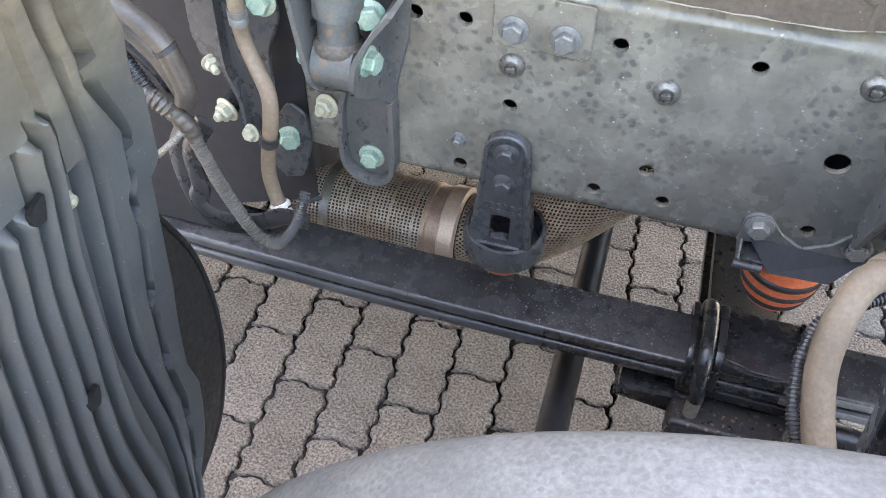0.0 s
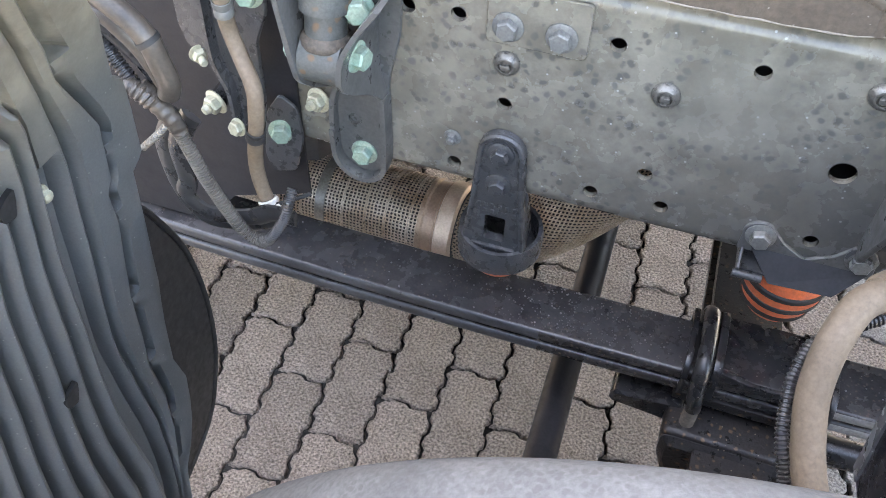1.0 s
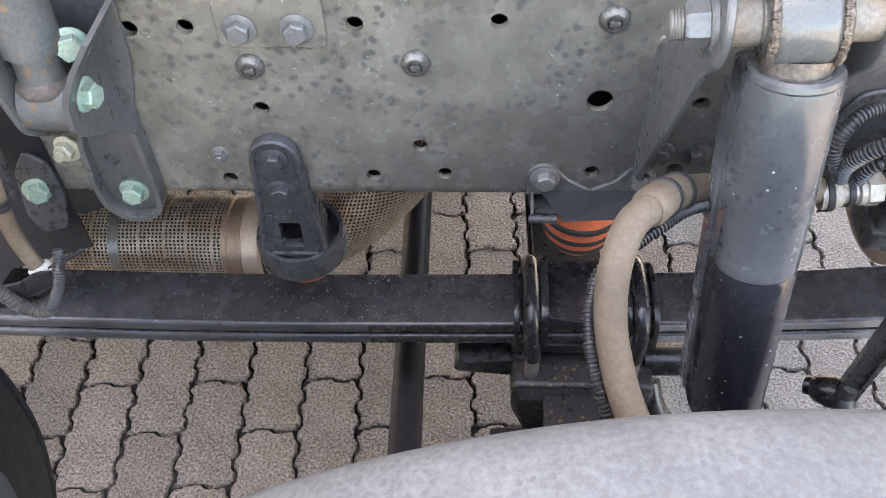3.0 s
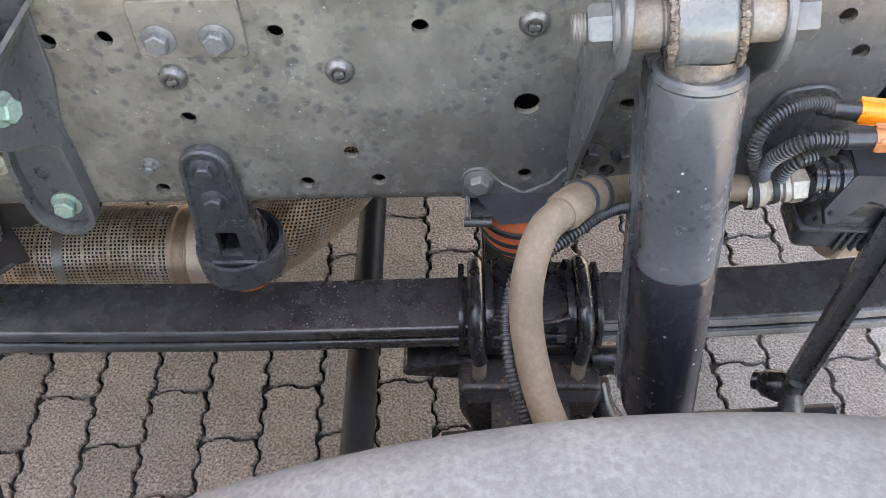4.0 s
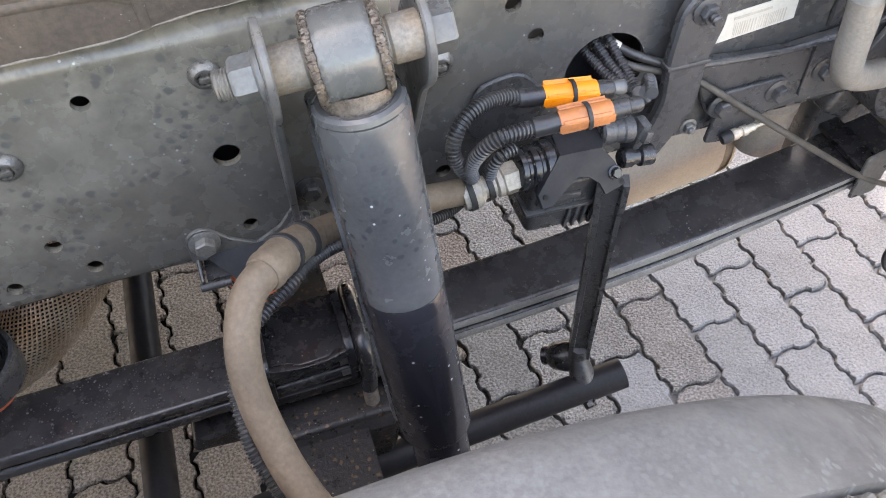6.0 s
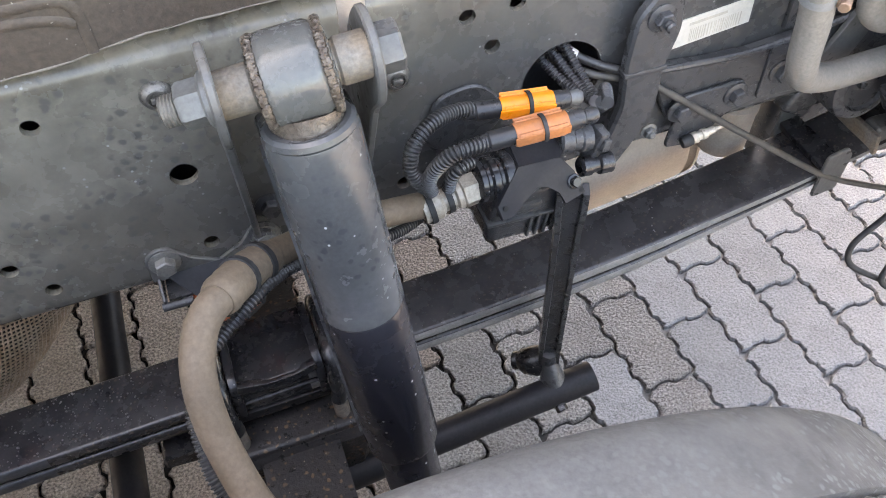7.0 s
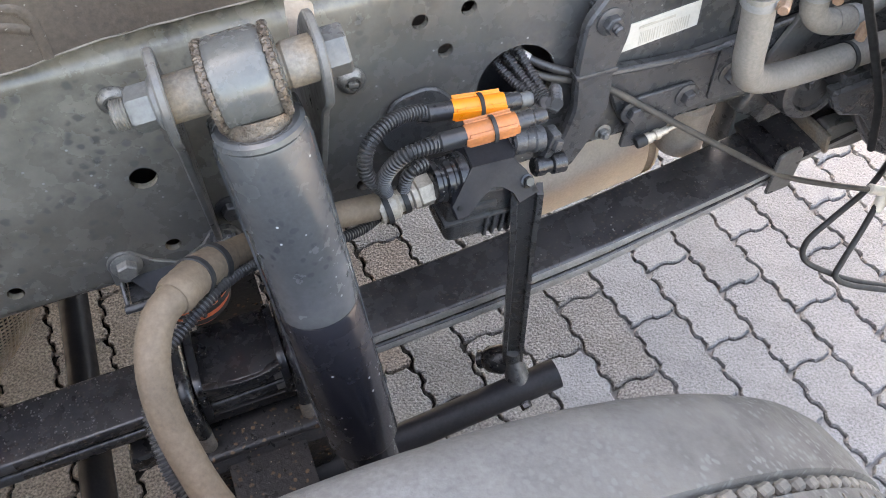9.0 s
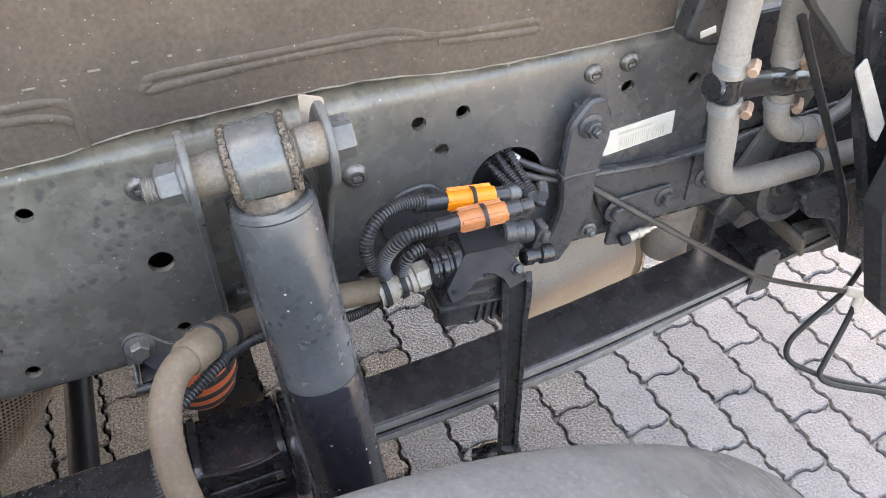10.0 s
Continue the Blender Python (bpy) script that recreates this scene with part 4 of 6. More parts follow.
RIB_STEPS = ((-1.0, -0.034), (-0.96, -0.008), (-0.87, 0.006), (-0.66, 0.015), (-0.34, 0.0175), (0.0, 0.014), (0.34, 0.005), (0.62, -0.012), (0.84, -0.036))
rings = []
for p in BACK:
    z = p.z
    edge, strip, notch, crest, flat = (curve(z, *c) for c in (EDGE, STRIP, NOTCH, CREST, FLAT))
    fold = crest + 0.3 * (notch - crest)
    # rounded tabs stand in the valley beside the folded edge, each under a deep pocket
    lift = max([0.0] + [math.sin(math.pi * min(1.0, 0.3 + 0.7 * (g - z) / 0.036)) for g in GUSSETS if 0 <= g - z < 0.036])
    pocket = any(0 < z - g < 0.013 for g in GUSSETS)
    low = -0.042 if pocket else -0.018 + 0.03 * lift
    row = [(edge, 0.004), (edge - 0.003, 0.012), (edge * 0.6 + strip * 0.4, 0.0145), (strip, 0.011), (strip * 0.5 + notch * 0.5, -0.036 if pocket else -0.004 + 0.016 * lift), (notch + 0.0045, low), (notch + 0.0015, low), (notch, 0.008)]
    row += [(notch - 0.003, 0.0135), (notch * 0.6 + fold * 0.4, 0.0155), (fold + 0.002, 0.012), (fold, 0.006), (crest + 0.006, -0.01), (crest + 0.0006, -0.016), (crest, 0.008), (crest - 0.004, 0.011)]
    # the flat panel with its ledge near the head
    head = min(1.0, max(0.0, (z - 0.947) / 0.006))
    row += [(crest + (flat - crest) * s, h * (1 - head) + 0.012 * head) for s, h in ((0.25, 0.004), (0.34, -0.008), (0.7, -0.012), (0.95, -0.016))]
    pitch = curve(z, (0.25, 0.034), (0.5, 0.031), (0.9, 0.0252), (1.25, 0.024))
    right = flat - 0.0008
    for k in range(17):
        wide = pitch if k else curve(z, (0.25, 0.034), (0.5, 0.032), (0.7, 0.023), (0.9, 0.018))
        fade = min(1.0, max(0.0, (1.075 - (0.04, 0.06, 0.12)[min(k, 2)] - z) / 0.008))
        row += [(right - wide * (s + 1) / 2, h * fade + (1 - fade) * 0.002) for s, h in RIB_STEPS]
        right -= wide
    rings.append([(p.x + h, y, z) for y, h in row])
bm = bmesh.new()
ring_loft(bm, rings, closed=False)
bmesh.ops.solidify(bm, geom=bm.faces[:], thickness=0.003)
sheet = part("panel", bm, PLASTIC, liner, sharp=42)
bm = bmesh.new()
lathe(bm, [(0.009, 0), (0.0085, 0.003), (0.005, 0.004), (0.005, 0.009), (0.007, 0.012), (0.003, 0.015)], facing((-0.7, -0.314, 0.912), (1, -0.3, 0.2)), 14)
part("clip", bm, PALE, liner, "pale plastic clip")
# no opening is cut: near-black slabs paint the shade of two slots
for y, z, x in ((-0.39, 0.69, -0.706), (-0.368, 0.953, -0.69)):
    bm = bmesh.new()
    slab(bm, rounded([(-0.011, -0.009), (0.002, -0.012), (0.009, 0.002), (0.012, 0.012), (-0.002, 0.009), (-0.012, 0.004)], 0.003), 0.006, facing((x + 0.0125, y, z), (1, 0, 0.06)))
    part("slot", bm, PIT, sheet, "near-black slab standing in for a shaded slot between the ribs")
# the fender skin at the liner's outer end
bm = bmesh.new()
ring_loft(bm, [[(p.x - 0.004, -0.93, p.z), (p.x - 0.3, -0.93, p.z), (p.x - 0.3, -0.936, p.z), (p.x - 0.004, -0.936, p.z)] for p in BACK])
part("fender_skin", bm, PLASTIC, liner)
# rubber flap behind the liner
bm = bmesh.new()
flap = rounded([(-0.30, 0.20), (-0.16, 0.26), (-0.105, 0.38), (-0.095, 0.5), (-0.11, 0.62), (-0.17, 0.76), (-0.30, 0.80)], 0.05, 6)
slab(bm, flap, 0.02, pose(-0.762, 0, 0, 90, 0, 90), 0.006)
mud = thing("mud_flap", "black rubber flap behind the arch liner", "mud flap", (-0.762, -0.2, 0.2))
part("flap", bm, DARK, mud)
bm = bmesh.new()
sweep(bm, [(-0.743, y, z) for y, z in flap + flap[:1]], 0.004, 8)
part("edge_bead", bm, DARK, mud)

# ---- noise shield above the rail ----
bm = bmesh.new()
rings = []
XS = [-1.2 + 1.79 * i / 90 for i in range(91)]
for x in XS:
    e = 1.0545 - 0.012 / (1 + math.exp(-(x - 0.29) * 45)) - 0.004 / (1 + math.exp((x + 0.03) * 150))
    row = []
    for d in (0.0, 0.006, 0.02, 0.035, 0.044, 0.05, 0.056, 0.062, 0.068, 0.074, 0.084, 0.1, 0.12, 0.16, 0.25, 0.4, 0.6):
        groove = -0.004 * math.exp(-((d - 0.135) / 0.012) ** 2)
        row.append((x, -0.009 - 0.012 / (1 + math.exp((x + 0.02) * 45)) - 0.03 * d - groove + 0.003 * math.sin(x * 9 + d * 6), e + d))
    rings.append(row)
rings = [row + [(x, y + 0.004, z) for x, y, z in row[::-1]] for row in rings]
ring_loft(bm, rings)
shield = thing("noise_shield", "dusty brown moulded noise shield above the frame rail", "shield", (-0.2, -0.01, 1.045))
sheet = part("panel", bm, SHIELD, shield, sharp=60)
bm = bmesh.new()
sweep(bm, [(x, -0.0095 - 0.012 / (1 + math.exp((x + 0.02) * 45)) + 0.003 * math.sin(x * 9), 1.0543 - 0.012 / (1 + math.exp(-(x - 0.29) * 45)) - 0.004 / (1 + math.exp((x + 0.03) * 150)) + 0.0006 * math.sin(x * 140) + 0.0005 * math.sin(x * 333)) for x in XS], lambda i: 0.0008 + 0.0004 * math.sin(i * 1.9), 6)
part("raw_edge", bm, SCUFF, sheet, "pale ragged cut edge")
# raised beads pressed into the panel, and pale scuffs
for pts in ([(-0.4, 1.125), (-0.2, 1.112), (-0.085, 1.106), (-0.046, 1.103), (-0.031, 1.092), (-0.029, 1.068), (-0.029, 1.052)],
            [(0.03, 1.09), (0.036, 1.097), (0.047, 1.102), (0.143, 1.102), (0.253, 1.102), (0.285, 1.096), (0.316, 1.087), (0.41, 1.084), (0.424, 1.079), (0.41, 1.074), (0.314, 1.081)],
            [(0.034, 1.088), (0.05, 1.0905), (0.143, 1.094), (0.25, 1.094), (0.3, 1.089)], [(-0.35, 1.1), (-0.2, 1.097), (-0.085, 1.094), (-0.05, 1.088), (-0.034, 1.08)]):
    bm = bmesh.new()
    sweep(bm, smooth_path([(x, -0.0085 - 0.012 / (1 + math.exp((x + 0.02) * 45)) - 0.03 * (z - 1.05) + 0.003 * math.sin(x * 9 + (z - 1.05) * 6), z) for x, z in pts], 6), 0, shape=[(0.0022 * math.cos(a * math.pi / 6), 0.0048 * math.sin(a * math.pi / 6)) for a in range(12)])
    part("bead", bm, SHIELD, sheet)
rng = random.Random(11)
for k in range(7):
    bm = bmesh.new()
    x = -0.09 + 0.03 * k + rng.uniform(-0.004, 0.004)
    z = 1.121 + rng.uniform(-0.0015, 0.0015)
    y = -0.0095 - 0.012 / (1 + math.exp((x + 0.02) * 45)) - 0.03 * (z - 1.045) + 0.003 * math.sin(x * 9 + (z - 1.045) * 6)
    block(bm, (rng.choice((0.004, 0.006, 0.011)), 0.0012, rng.uniform(0.0014, 0.0026)), pose(x, y - 0.0006, z, 0, 0, 0), 0.0005)
    part("scuff", bm, SCUFF, sheet, "pale scuff mark")

# ---- hoses and conduits ----
def hose(name, points, r, mat, label, category="hose", per=8):
    bm = bmesh.new()
    sweep(bm, smooth_path(points, per), r, 18)
    return solo(name, bm, mat, label, category, sharp=60)


def flex(name, points, r, mat, label, pitch=0.0048, group=""):
    bm = bmesh.new()
    corrugated(bm, points, r, pitch, 0.0014)
    return solo(name, bm, mat, label, "conduit", group, sharp=28)


def tie(points_on, way, r, mat=None, name="cable_tie"):
    """A cable tie round a hose at a point, with its lock."""
    m = facing(points_on, way)
    t = thing(name, "black plastic cable tie pulled tight", "cable tie", tuple(points_on), group="cable ties")
    bm = bmesh.new()
    lathe(bm, [(r, -0.003), (r + 0.0015, -0.0028), (r + 0.0015, 0.0028), (r, 0.003)], m, 20, caps=False)
    part("band", bm, DARK, t)
    bm = bmesh.new()
    block(bm, (0.008, 0.006, 0.008), m @ pose(0, -r - 0.003, 0, 0, 0, 20), 0.001)
    block(bm, (0.002, 0.018, 0.004), m @ pose(0.004, -r - 0.01, 0, 0, 0, 30), 0.0005)
    part("lock", bm, DARK, t)


BRAKE = [(0.232, -0.09, 0.850), (0.16, -0.105, 0.872), (0.085, -0.14, 0.905), (0.04, -0.175, 0.932), (0.012, -0.215, 0.955), (-0.004, -0.232, 0.954), (-0.014, -0.252, 0.944), (-0.019, -0.27, 0.926), (-0.019, -0.288, 0.902), (-0.014, -0.311, 0.88), (-0.006, -0.336, 0.862), (0.01, -0.37, 0.84), (0.03, -0.41, 0.80)]
brake = thing("brake_hose", "thick dust-coated brake hose bending down to the wheel", "hose", BRAKE[-1])
bm = bmesh.new()
sweep(bm, smooth_path(BRAKE, 8), 0.0132, 18)
part("tube", bm, HOSE, brake, sharp=60)
line = smooth_path(BRAKE, 8)
k = min(range(len(line)), key=lambda i: (line[i] - Vector((0.03, -0.186, 0.938))).length)
bm = bmesh.new()
sweep(bm, line[k - 5:k + 8], lambda i: (0.0146, 0.0158, 0.0162, 0.0156, 0.0163, 0.0157, 0.0165, 0.016, 0.0164, 0.0158, 0.0166, 0.0162, 0.0145)[min(i, 12)], 18)
part("sleeve", bm, HOSE, brake, "dusty torn rubber sleeve")
tie(line[k - 3], line[k - 2] - line[k - 4], 0.0162)
tie(line[k + 1], line[k + 2] - line[k], 0.0163)
SENSOR = [(0.232, -0.065, 0.825), (0.184, -0.1, 0.838), (0.13, -0.128, 0.865), (0.077, -0.16, 0.902), (0.05, -0.185, 0.92), (0.03, -0.205, 0.925), (0.009, -0.22, 0.921), (-0.012, -0.237, 0.918), (-0.026, -0.248, 0.912), (-0.032, -0.266, 0.9), (-0.0335, -0.28, 0.89), (-0.0315, -0.307, 0.872), (-0.025, -0.326, 0.858), (-0.017, -0.343, 0.842), (0.0, -0.374, 0.81), (0.02, -0.409, 0.77)]
flex("sensor_conduit", SENSOR, 0.0058, CONDUIT, "black corrugated conduit alongside the brake hose", 0.0036)

# fitting between hose and valve
fit_way = Vector((0.95, 0.02, 0.12)).normalized()
m = facing((0.205, -0.096, 0.854), fit_way)
fitting = thing("hose_fitting", "bare brass-grey hose fitting with hex collar", "pipe fitting", (0.24, -0.09, 0.85))
bm = bmesh.new()
lathe(bm, [(0.0155, 0.0), (0.016, 0.018), (0.0135, 0.02), (0.0115, 0.022), (0.0115, 0.034), (0.0145, 0.036), (0.0145, 0.041)], m, 24)
part("ferrule", bm, NICKEL, fitting)
bm = bmesh.new()
lathe(bm, [(0.014, 0.041), (0.0165, 0.043), (0.0165, 0.058), (0.0145, 0.06)], m, 6)
part("hex_collar", bm, NICKEL, fitting)
bm = bmesh.new()
lathe(bm, [(0.0165, 0.06), (0.019, 0.064), (0.019, 0.08), (0.016, 0.085)], m, 20)
part("union", bm, DARK, fitting)
tie(m @ Vector((0, 0, 0.028)), fit_way, 0.0125)
tie(m @ Vector((0, 0, 0.008)), fit_way, 0.0165)

# ---- valve unit with its bracket ----
valve = thing("brake_valve", "black brake modulator valve under an angled steel bracket", "valve", (0.31, -0.08, 0.76))
tilt = pose(0.315, -0.068, 0.805, 6, 6, 2)
bm = bmesh.new()
block(bm, (0.086, 0.062, 0.04), tilt @ pose(0, 0, 0.02), 0.006, 3)
block(bm, (0.078, 0.056, 0.042), tilt @ pose(0.002, 0.001, -0.021), 0.009, 3)
part("body", bm, CAST, valve)
bm = bmesh.new()
block(bm, (0.09, 0.066, 0.005), tilt @ pose(0, 0, -0.002), 0.002)
part("flange", bm, CAST, valve)
for k in range(4):
    bm = bmesh.new()
    block(bm, (0.004, 0.006, 0.034), tilt @ pose(0.008 + 0.0095 * k, -0.028, -0.021), 0.0012)
    part("rib", bm, CAST, valve)
bm = bmesh.new()
block(bm, (0.05, 0.01, 0.012), tilt @ pose(-0.012, -0.03, 0.018), 0.003)
part("cover_boss", bm, CAST, valve)
bm = bmesh.new()
lathe(bm, [(0.017, 0.0), (0.0215, 0.002), (0.0215, 0.007), (0.0195, 0.009), (0.0195, 0.012), (0.0225, 0.014), (0.0225, 0.02), (0.0205, 0.022), (0.0205, 0.025), (0.024, 0.027), (0.024, 0.036), (0.019, 0.04)], facing((0.26, -0.094, 0.867), (1, 0.05, -0.08)), 28)
part("inlet_block", bm, BLACK, valve)
# bracket: a roof plate with a face plate folded down from it
outward = Vector((0.15, -0.85, 0.5)).normalized()
face = [(0.300, -0.107, 0.885), (0.347, -0.103, 0.878), (0.360, -0.11, 0.861), (0.369, -0.122, 0.839), (0.358, -0.124, 0.837), (0.345, -0.127, 0.836), (0.34, -0.122, 0.848), (0.329, -0.118, 0.857), (0.317, -0.118, 0.861), (0.302, -0.124, 0.855), (0.286, -0.132, 0.846), (0.274, -0.134, 0.847), (0.271, -0.127, 0.86)]
bm = bmesh.new()
ring_loft(bm, [[Vector(p) + outward * h for p in face] for h in (-0.004, -0.0008)] + [[Vector(p).lerp(Vector((0.32, -0.114, 0.866)), 0.02) + outward * 0.0003 for p in face]])
part("face_plate", bm, AXLE, valve)
bm = bmesh.new()
ring_loft(bm, [[(0.301, -0.107, 0.885 + h), (0.347, -0.103, 0.878 + h), (0.372, -0.07, 0.874 + h), (0.366, -0.055, 0.882 + h), (0.305, -0.055, 0.893 + h)] for h in (-0.004, 0.0)])
part("roof_plate", bm, AXLE, valve)
bm = bmesh.new()
ring_loft(bm, [[(0.300 + h, -0.107, 0.884), (0.271 + h, -0.127, 0.859), (0.276 + h, -0.09, 0.846), (0.304 + h, -0.06, 0.888)] for h in (0, 0.0035)])
part("side_plate", bm, AXLE, valve)
TINY = hexbolt(0.0058, 0.005, 0.0075, 0.0014, mat=BLACK)
spot("bolt", TINY, facing((0.357, -0.1165, 0.853), outward, 10), valve)
# near-black discs paint the shade of small holes that are not cut
for p in ((0.279, -0.1285, 0.8565), (0.3545, -0.1215, 0.8425), (0.3635, -0.1205, 0.8425)):
    bm = bmesh.new()
    lathe(bm, [(0.0028, 0.0), (0.0028, 0.0008), (0.0018, 0.0008)], facing(p, outward), 12)
    part("hole_rim", bm, PIT, valve)
bm = bmesh.new()
lathe(bm, [(0.012, 0.0), (0.0145, 0.002), (0.0145, 0.014), (0.0125, 0.016), (0.0125, 0.024), (0.014, 0.026), (0.014, 0.036), (0.01, 0.038)], facing((0.352, -0.082, 0.879), (1, 0.0, -0.2)), 22)
part("port", bm, CAST, valve)
bm = bmesh.new()
block(bm, (0.012, 0.018, 0.044), pose(0.394, -0.085, 0.862, 8, 14, 8), 0.003)
block(bm, (0.01, 0.01, 0.014), pose(0.4, -0.094, 0.868, 0, 20, 12), 0.002)
part("connector_block", bm, CAST, valve)
bm = bmesh.new()
lathe(bm, [(0.008, 0.0), (0.0105, 0.002), (0.0105, 0.012), (0.0085, 0.013), (0.0085, 0.02), (0.0112, 0.022), (0.0112, 0.036), (0.008, 0.038)], facing((0.374, -0.094, 0.846), (1, 0.02, -0.15)), 18)
part("side_plug", bm, BLACK, valve)

# ---- orange connectors ----
def connector(a, b, mat, label):
    a, b = Vector(a), Vector(b)
    m = facing(a, b - a) @ Matrix.Rotation(radians(90), 4, "Z")
    L = (b - a).length
    c = thing("plug_connector", label, "connector", tuple(a), group="clipped plug connectors")
    bm = bmesh.new()
    lathe(bm, [(0.0075, -0.034), (0.0075, -0.024), (0.009, -0.022), (0.009, 0.0), (0.0098, 0.002), (0.0098, L * 0.2)], m, 18)
    part("front_housing", bm, CONDUIT, c)
    bm = bmesh.new()
    lathe(bm, [(0.0098, L * 0.85), (0.009, L), (0.009, L + 0.012), (0.0068, L + 0.014), (0.0068, L + 0.022)], m, 18)
    part("rear_housing", bm, CONDUIT, c)
    bm = bmesh.new()
    ring = [(0.0102 * math.cos(radians(t)), 0.0102 * math.sin(radians(t))) for t in range(-40, 221, 20)]
    ring += [(0.0092 * math.cos(radians(t)), 0.0092 * math.sin(radians(t))) for t in range(220, -41, -20)]
    slab(bm, ring, L * 0.92, m @ pose(0, 0, L * 0.02))
    shell = part("clip_shell", bm, mat, c, "orange locking clip" if mat is ORANGE else "faded dusty orange locking clip")
    for t in (-40, 60, 150, 220):
        bm = bmesh.new()
        x, y = 0.0104 * math.cos(radians(t)), 0.0104 * math.sin(radians(t))
        block(bm, (0.0022, 0.0035, L * 0.84), m @ pose(x, y, L * 0.48, 0, 0, t), 0.0006)
        part("clip_rib", bm, mat, shell)
    bm = bmesh.new()
    block(bm, (0.009, 0.0016, L * 0.96), m @ pose(0, 0.0102, L * 0.47, 0, 0, 6), 0.0005)
    part("clip_latch", bm, mat, shell)
    for t in (-52, 232):
        bm = bmesh.new()
        x, y = 0.0118 * math.cos(radians(t)), 0.0118 * math.sin(radians(t))
        block(bm, (0.0048, 0.0013, L * 0.84), m @ pose(x, y, L * 0.48, 0, 0, t + (22 if t < 0 else -22)), 0.0004)
        part("clip_lip", bm, mat, shell)
    bm = bmesh.new()
    lathe(bm, [(0.0115, L * 0.52 - 0.002), (0.0128, L * 0.52 - 0.0018), (0.0128, L * 0.52 + 0.0018), (0.0115, L * 0.52 + 0.002)], m, 18, caps=False)
    part("tie_band", bm, DARK, shell)
    bm = bmesh.new()
    lathe(bm, [(0.0088, L + 0.002), (0.0088, L + 0.012), (0.0068, L + 0.013), (0.0078, L + 0.022), (0.006, L + 0.026)], m, 16)
    part("plug_end", bm, ZINC if mat is ORANGE else CONDUIT, c, "grey plug end" if mat is ORANGE else "")


connector((0.291, -0.078, 0.9375), (0.347, -0.083, 0.933), ORANGE, "bright orange clip on a black plug connector")
connector((0.284, -0.129, 0.949), (0.337, -0.132, 0.9505), DUSTYORANGE, "faded orange clip on a black plug connector")
flex("plug_conduit", [(0.266, -0.075, 0.943), (0.245, -0.08, 0.949), (0.225, -0.09, 0.953), (0.209, -0.098, 0.949), (0.198, -0.104, 0.937), (0.195, -0.108, 0.921), (0.202, -0.108, 0.902), (0.213, -0.105, 0.886)], 0.0076, CONDUIT, "black corrugated conduit looping to a plug", 0.0036, "plug conduits")
flex("plug_conduit", [(0.262, -0.128, 0.947), (0.247, -0.13, 0.95), (0.231, -0.13, 0.949), (0.218, -0.127, 0.938), (0.21, -0.12, 0.92), (0.209, -0.112, 0.901), (0.213, -0.106, 0.884)], 0.0076, CONDUIT, "black corrugated conduit looping to a plug", 0.0036, "plug conduits")
flex("plug_conduit", [(0.254, -0.108, 0.911), (0.239, -0.112, 0.909), (0.232, -0.11, 0.898), (0.23, -0.106, 0.882)], 0.0066, CONDUIT, "short black corrugated conduit end", 0.0036, "plug conduits")
for k in range(3):
    dx, dz = 0.013 * k, 0.008 * k
    flex("wire_conduit", [(0.355 + dx, 0.085, 0.94 + dz), (0.372 + dx, 0.03, 0.912 + dz), (0.392 + 0.7 * dx, -0.01, 0.888 + 0.5 * dz), (0.408 + 0.3 * dx, -0.045, 0.884), (0.404, -0.075, 0.9 + 0.012 * k), (0.385, -0.09 - 0.012 * k, 0.925 + 0.008 * k)], 0.0058, CONDUIT, "black corrugated conduit going through the rail", 0.0038, "conduits through the rail")
hose("steel_pipe", [(0.37, 0.05, 0.935), (0.41, 0.01, 0.905), (0.45, -0.012, 0.888), (0.50, -0.016, 0.87)], 0.0048, CONDUIT, "thin black pipe through the rail opening", "pipe")
hose("steel_pipe", [(0.375, 0.045, 0.90), (0.42, 0.0, 0.885), (0.462, -0.012, 0.872)], 0.0045, CABLE, "thin dark pipe through the rail opening", "pipe")
bm = bmesh.new()
rod(bm, (0.404, 0.0135, 0.9085), (0.414, 0.006, 0.9025), 0.0062, 14)
solo("pipe_mark", bm, LABEL, "white tape mark on the thin pipe", "tape")

# moulded seal behind the conduits
bm = bmesh.new()
slab(bm, rounded([(0.236, 0.86), (0.25, 0.835), (0.30, 0.83), (0.328, 0.855), (0.322, 0.89), (0.298, 0.912), (0.255, 0.905)], 0.015, 5), 0.006, pose(0, -0.0005, 0, 90), 0.002)
solo("cover_plate", bm, CAST, "black moulded cover plate on the rail", "cover")

# ---- hook strap beside the opening ----
strap = thing("pipe_strap", "bent black steel strap bracket bolted to the rail", "bracket", (0.47, -0.02, 0.76))
bm = bmesh.new()
slab(bm, rounded([(0.484, 0.985), (0.46, 0.955), (0.454, 0.90), (0.456, 0.845), (0.445, 0.808), (0.425, 0.79), (0.44, 0.762), (0.458, 0.757), (0.48, 0.79), (0.5, 0.835), (0.501, 0.885), (0.514, 0.93), (0.512, 0.965), (0.5, 0.985)], 0.01), 0.014, pose(0, -0.016, 0, 90), 0.003)
part("strap", bm, CAST, strap)
bm = bmesh.new()
block(bm, (0.05, 0.02, 0.006), pose(0.478, -0.022, 0.888), 0.0015)
part("cross_rib", bm, CAST, strap)
bm = bmesh.new()
block(bm, (0.03, 0.016, 0.03), pose(0.49, -0.009, 0.955), 0.003)
part("spacer", bm, CAST, strap)
spot("bolt", hexbolt(0.0105, 0.009, 0.016, 0.003, 0.01, mat=CAST), facing((0.486, -0.03, 0.952), (0, -1, 0)), strap)

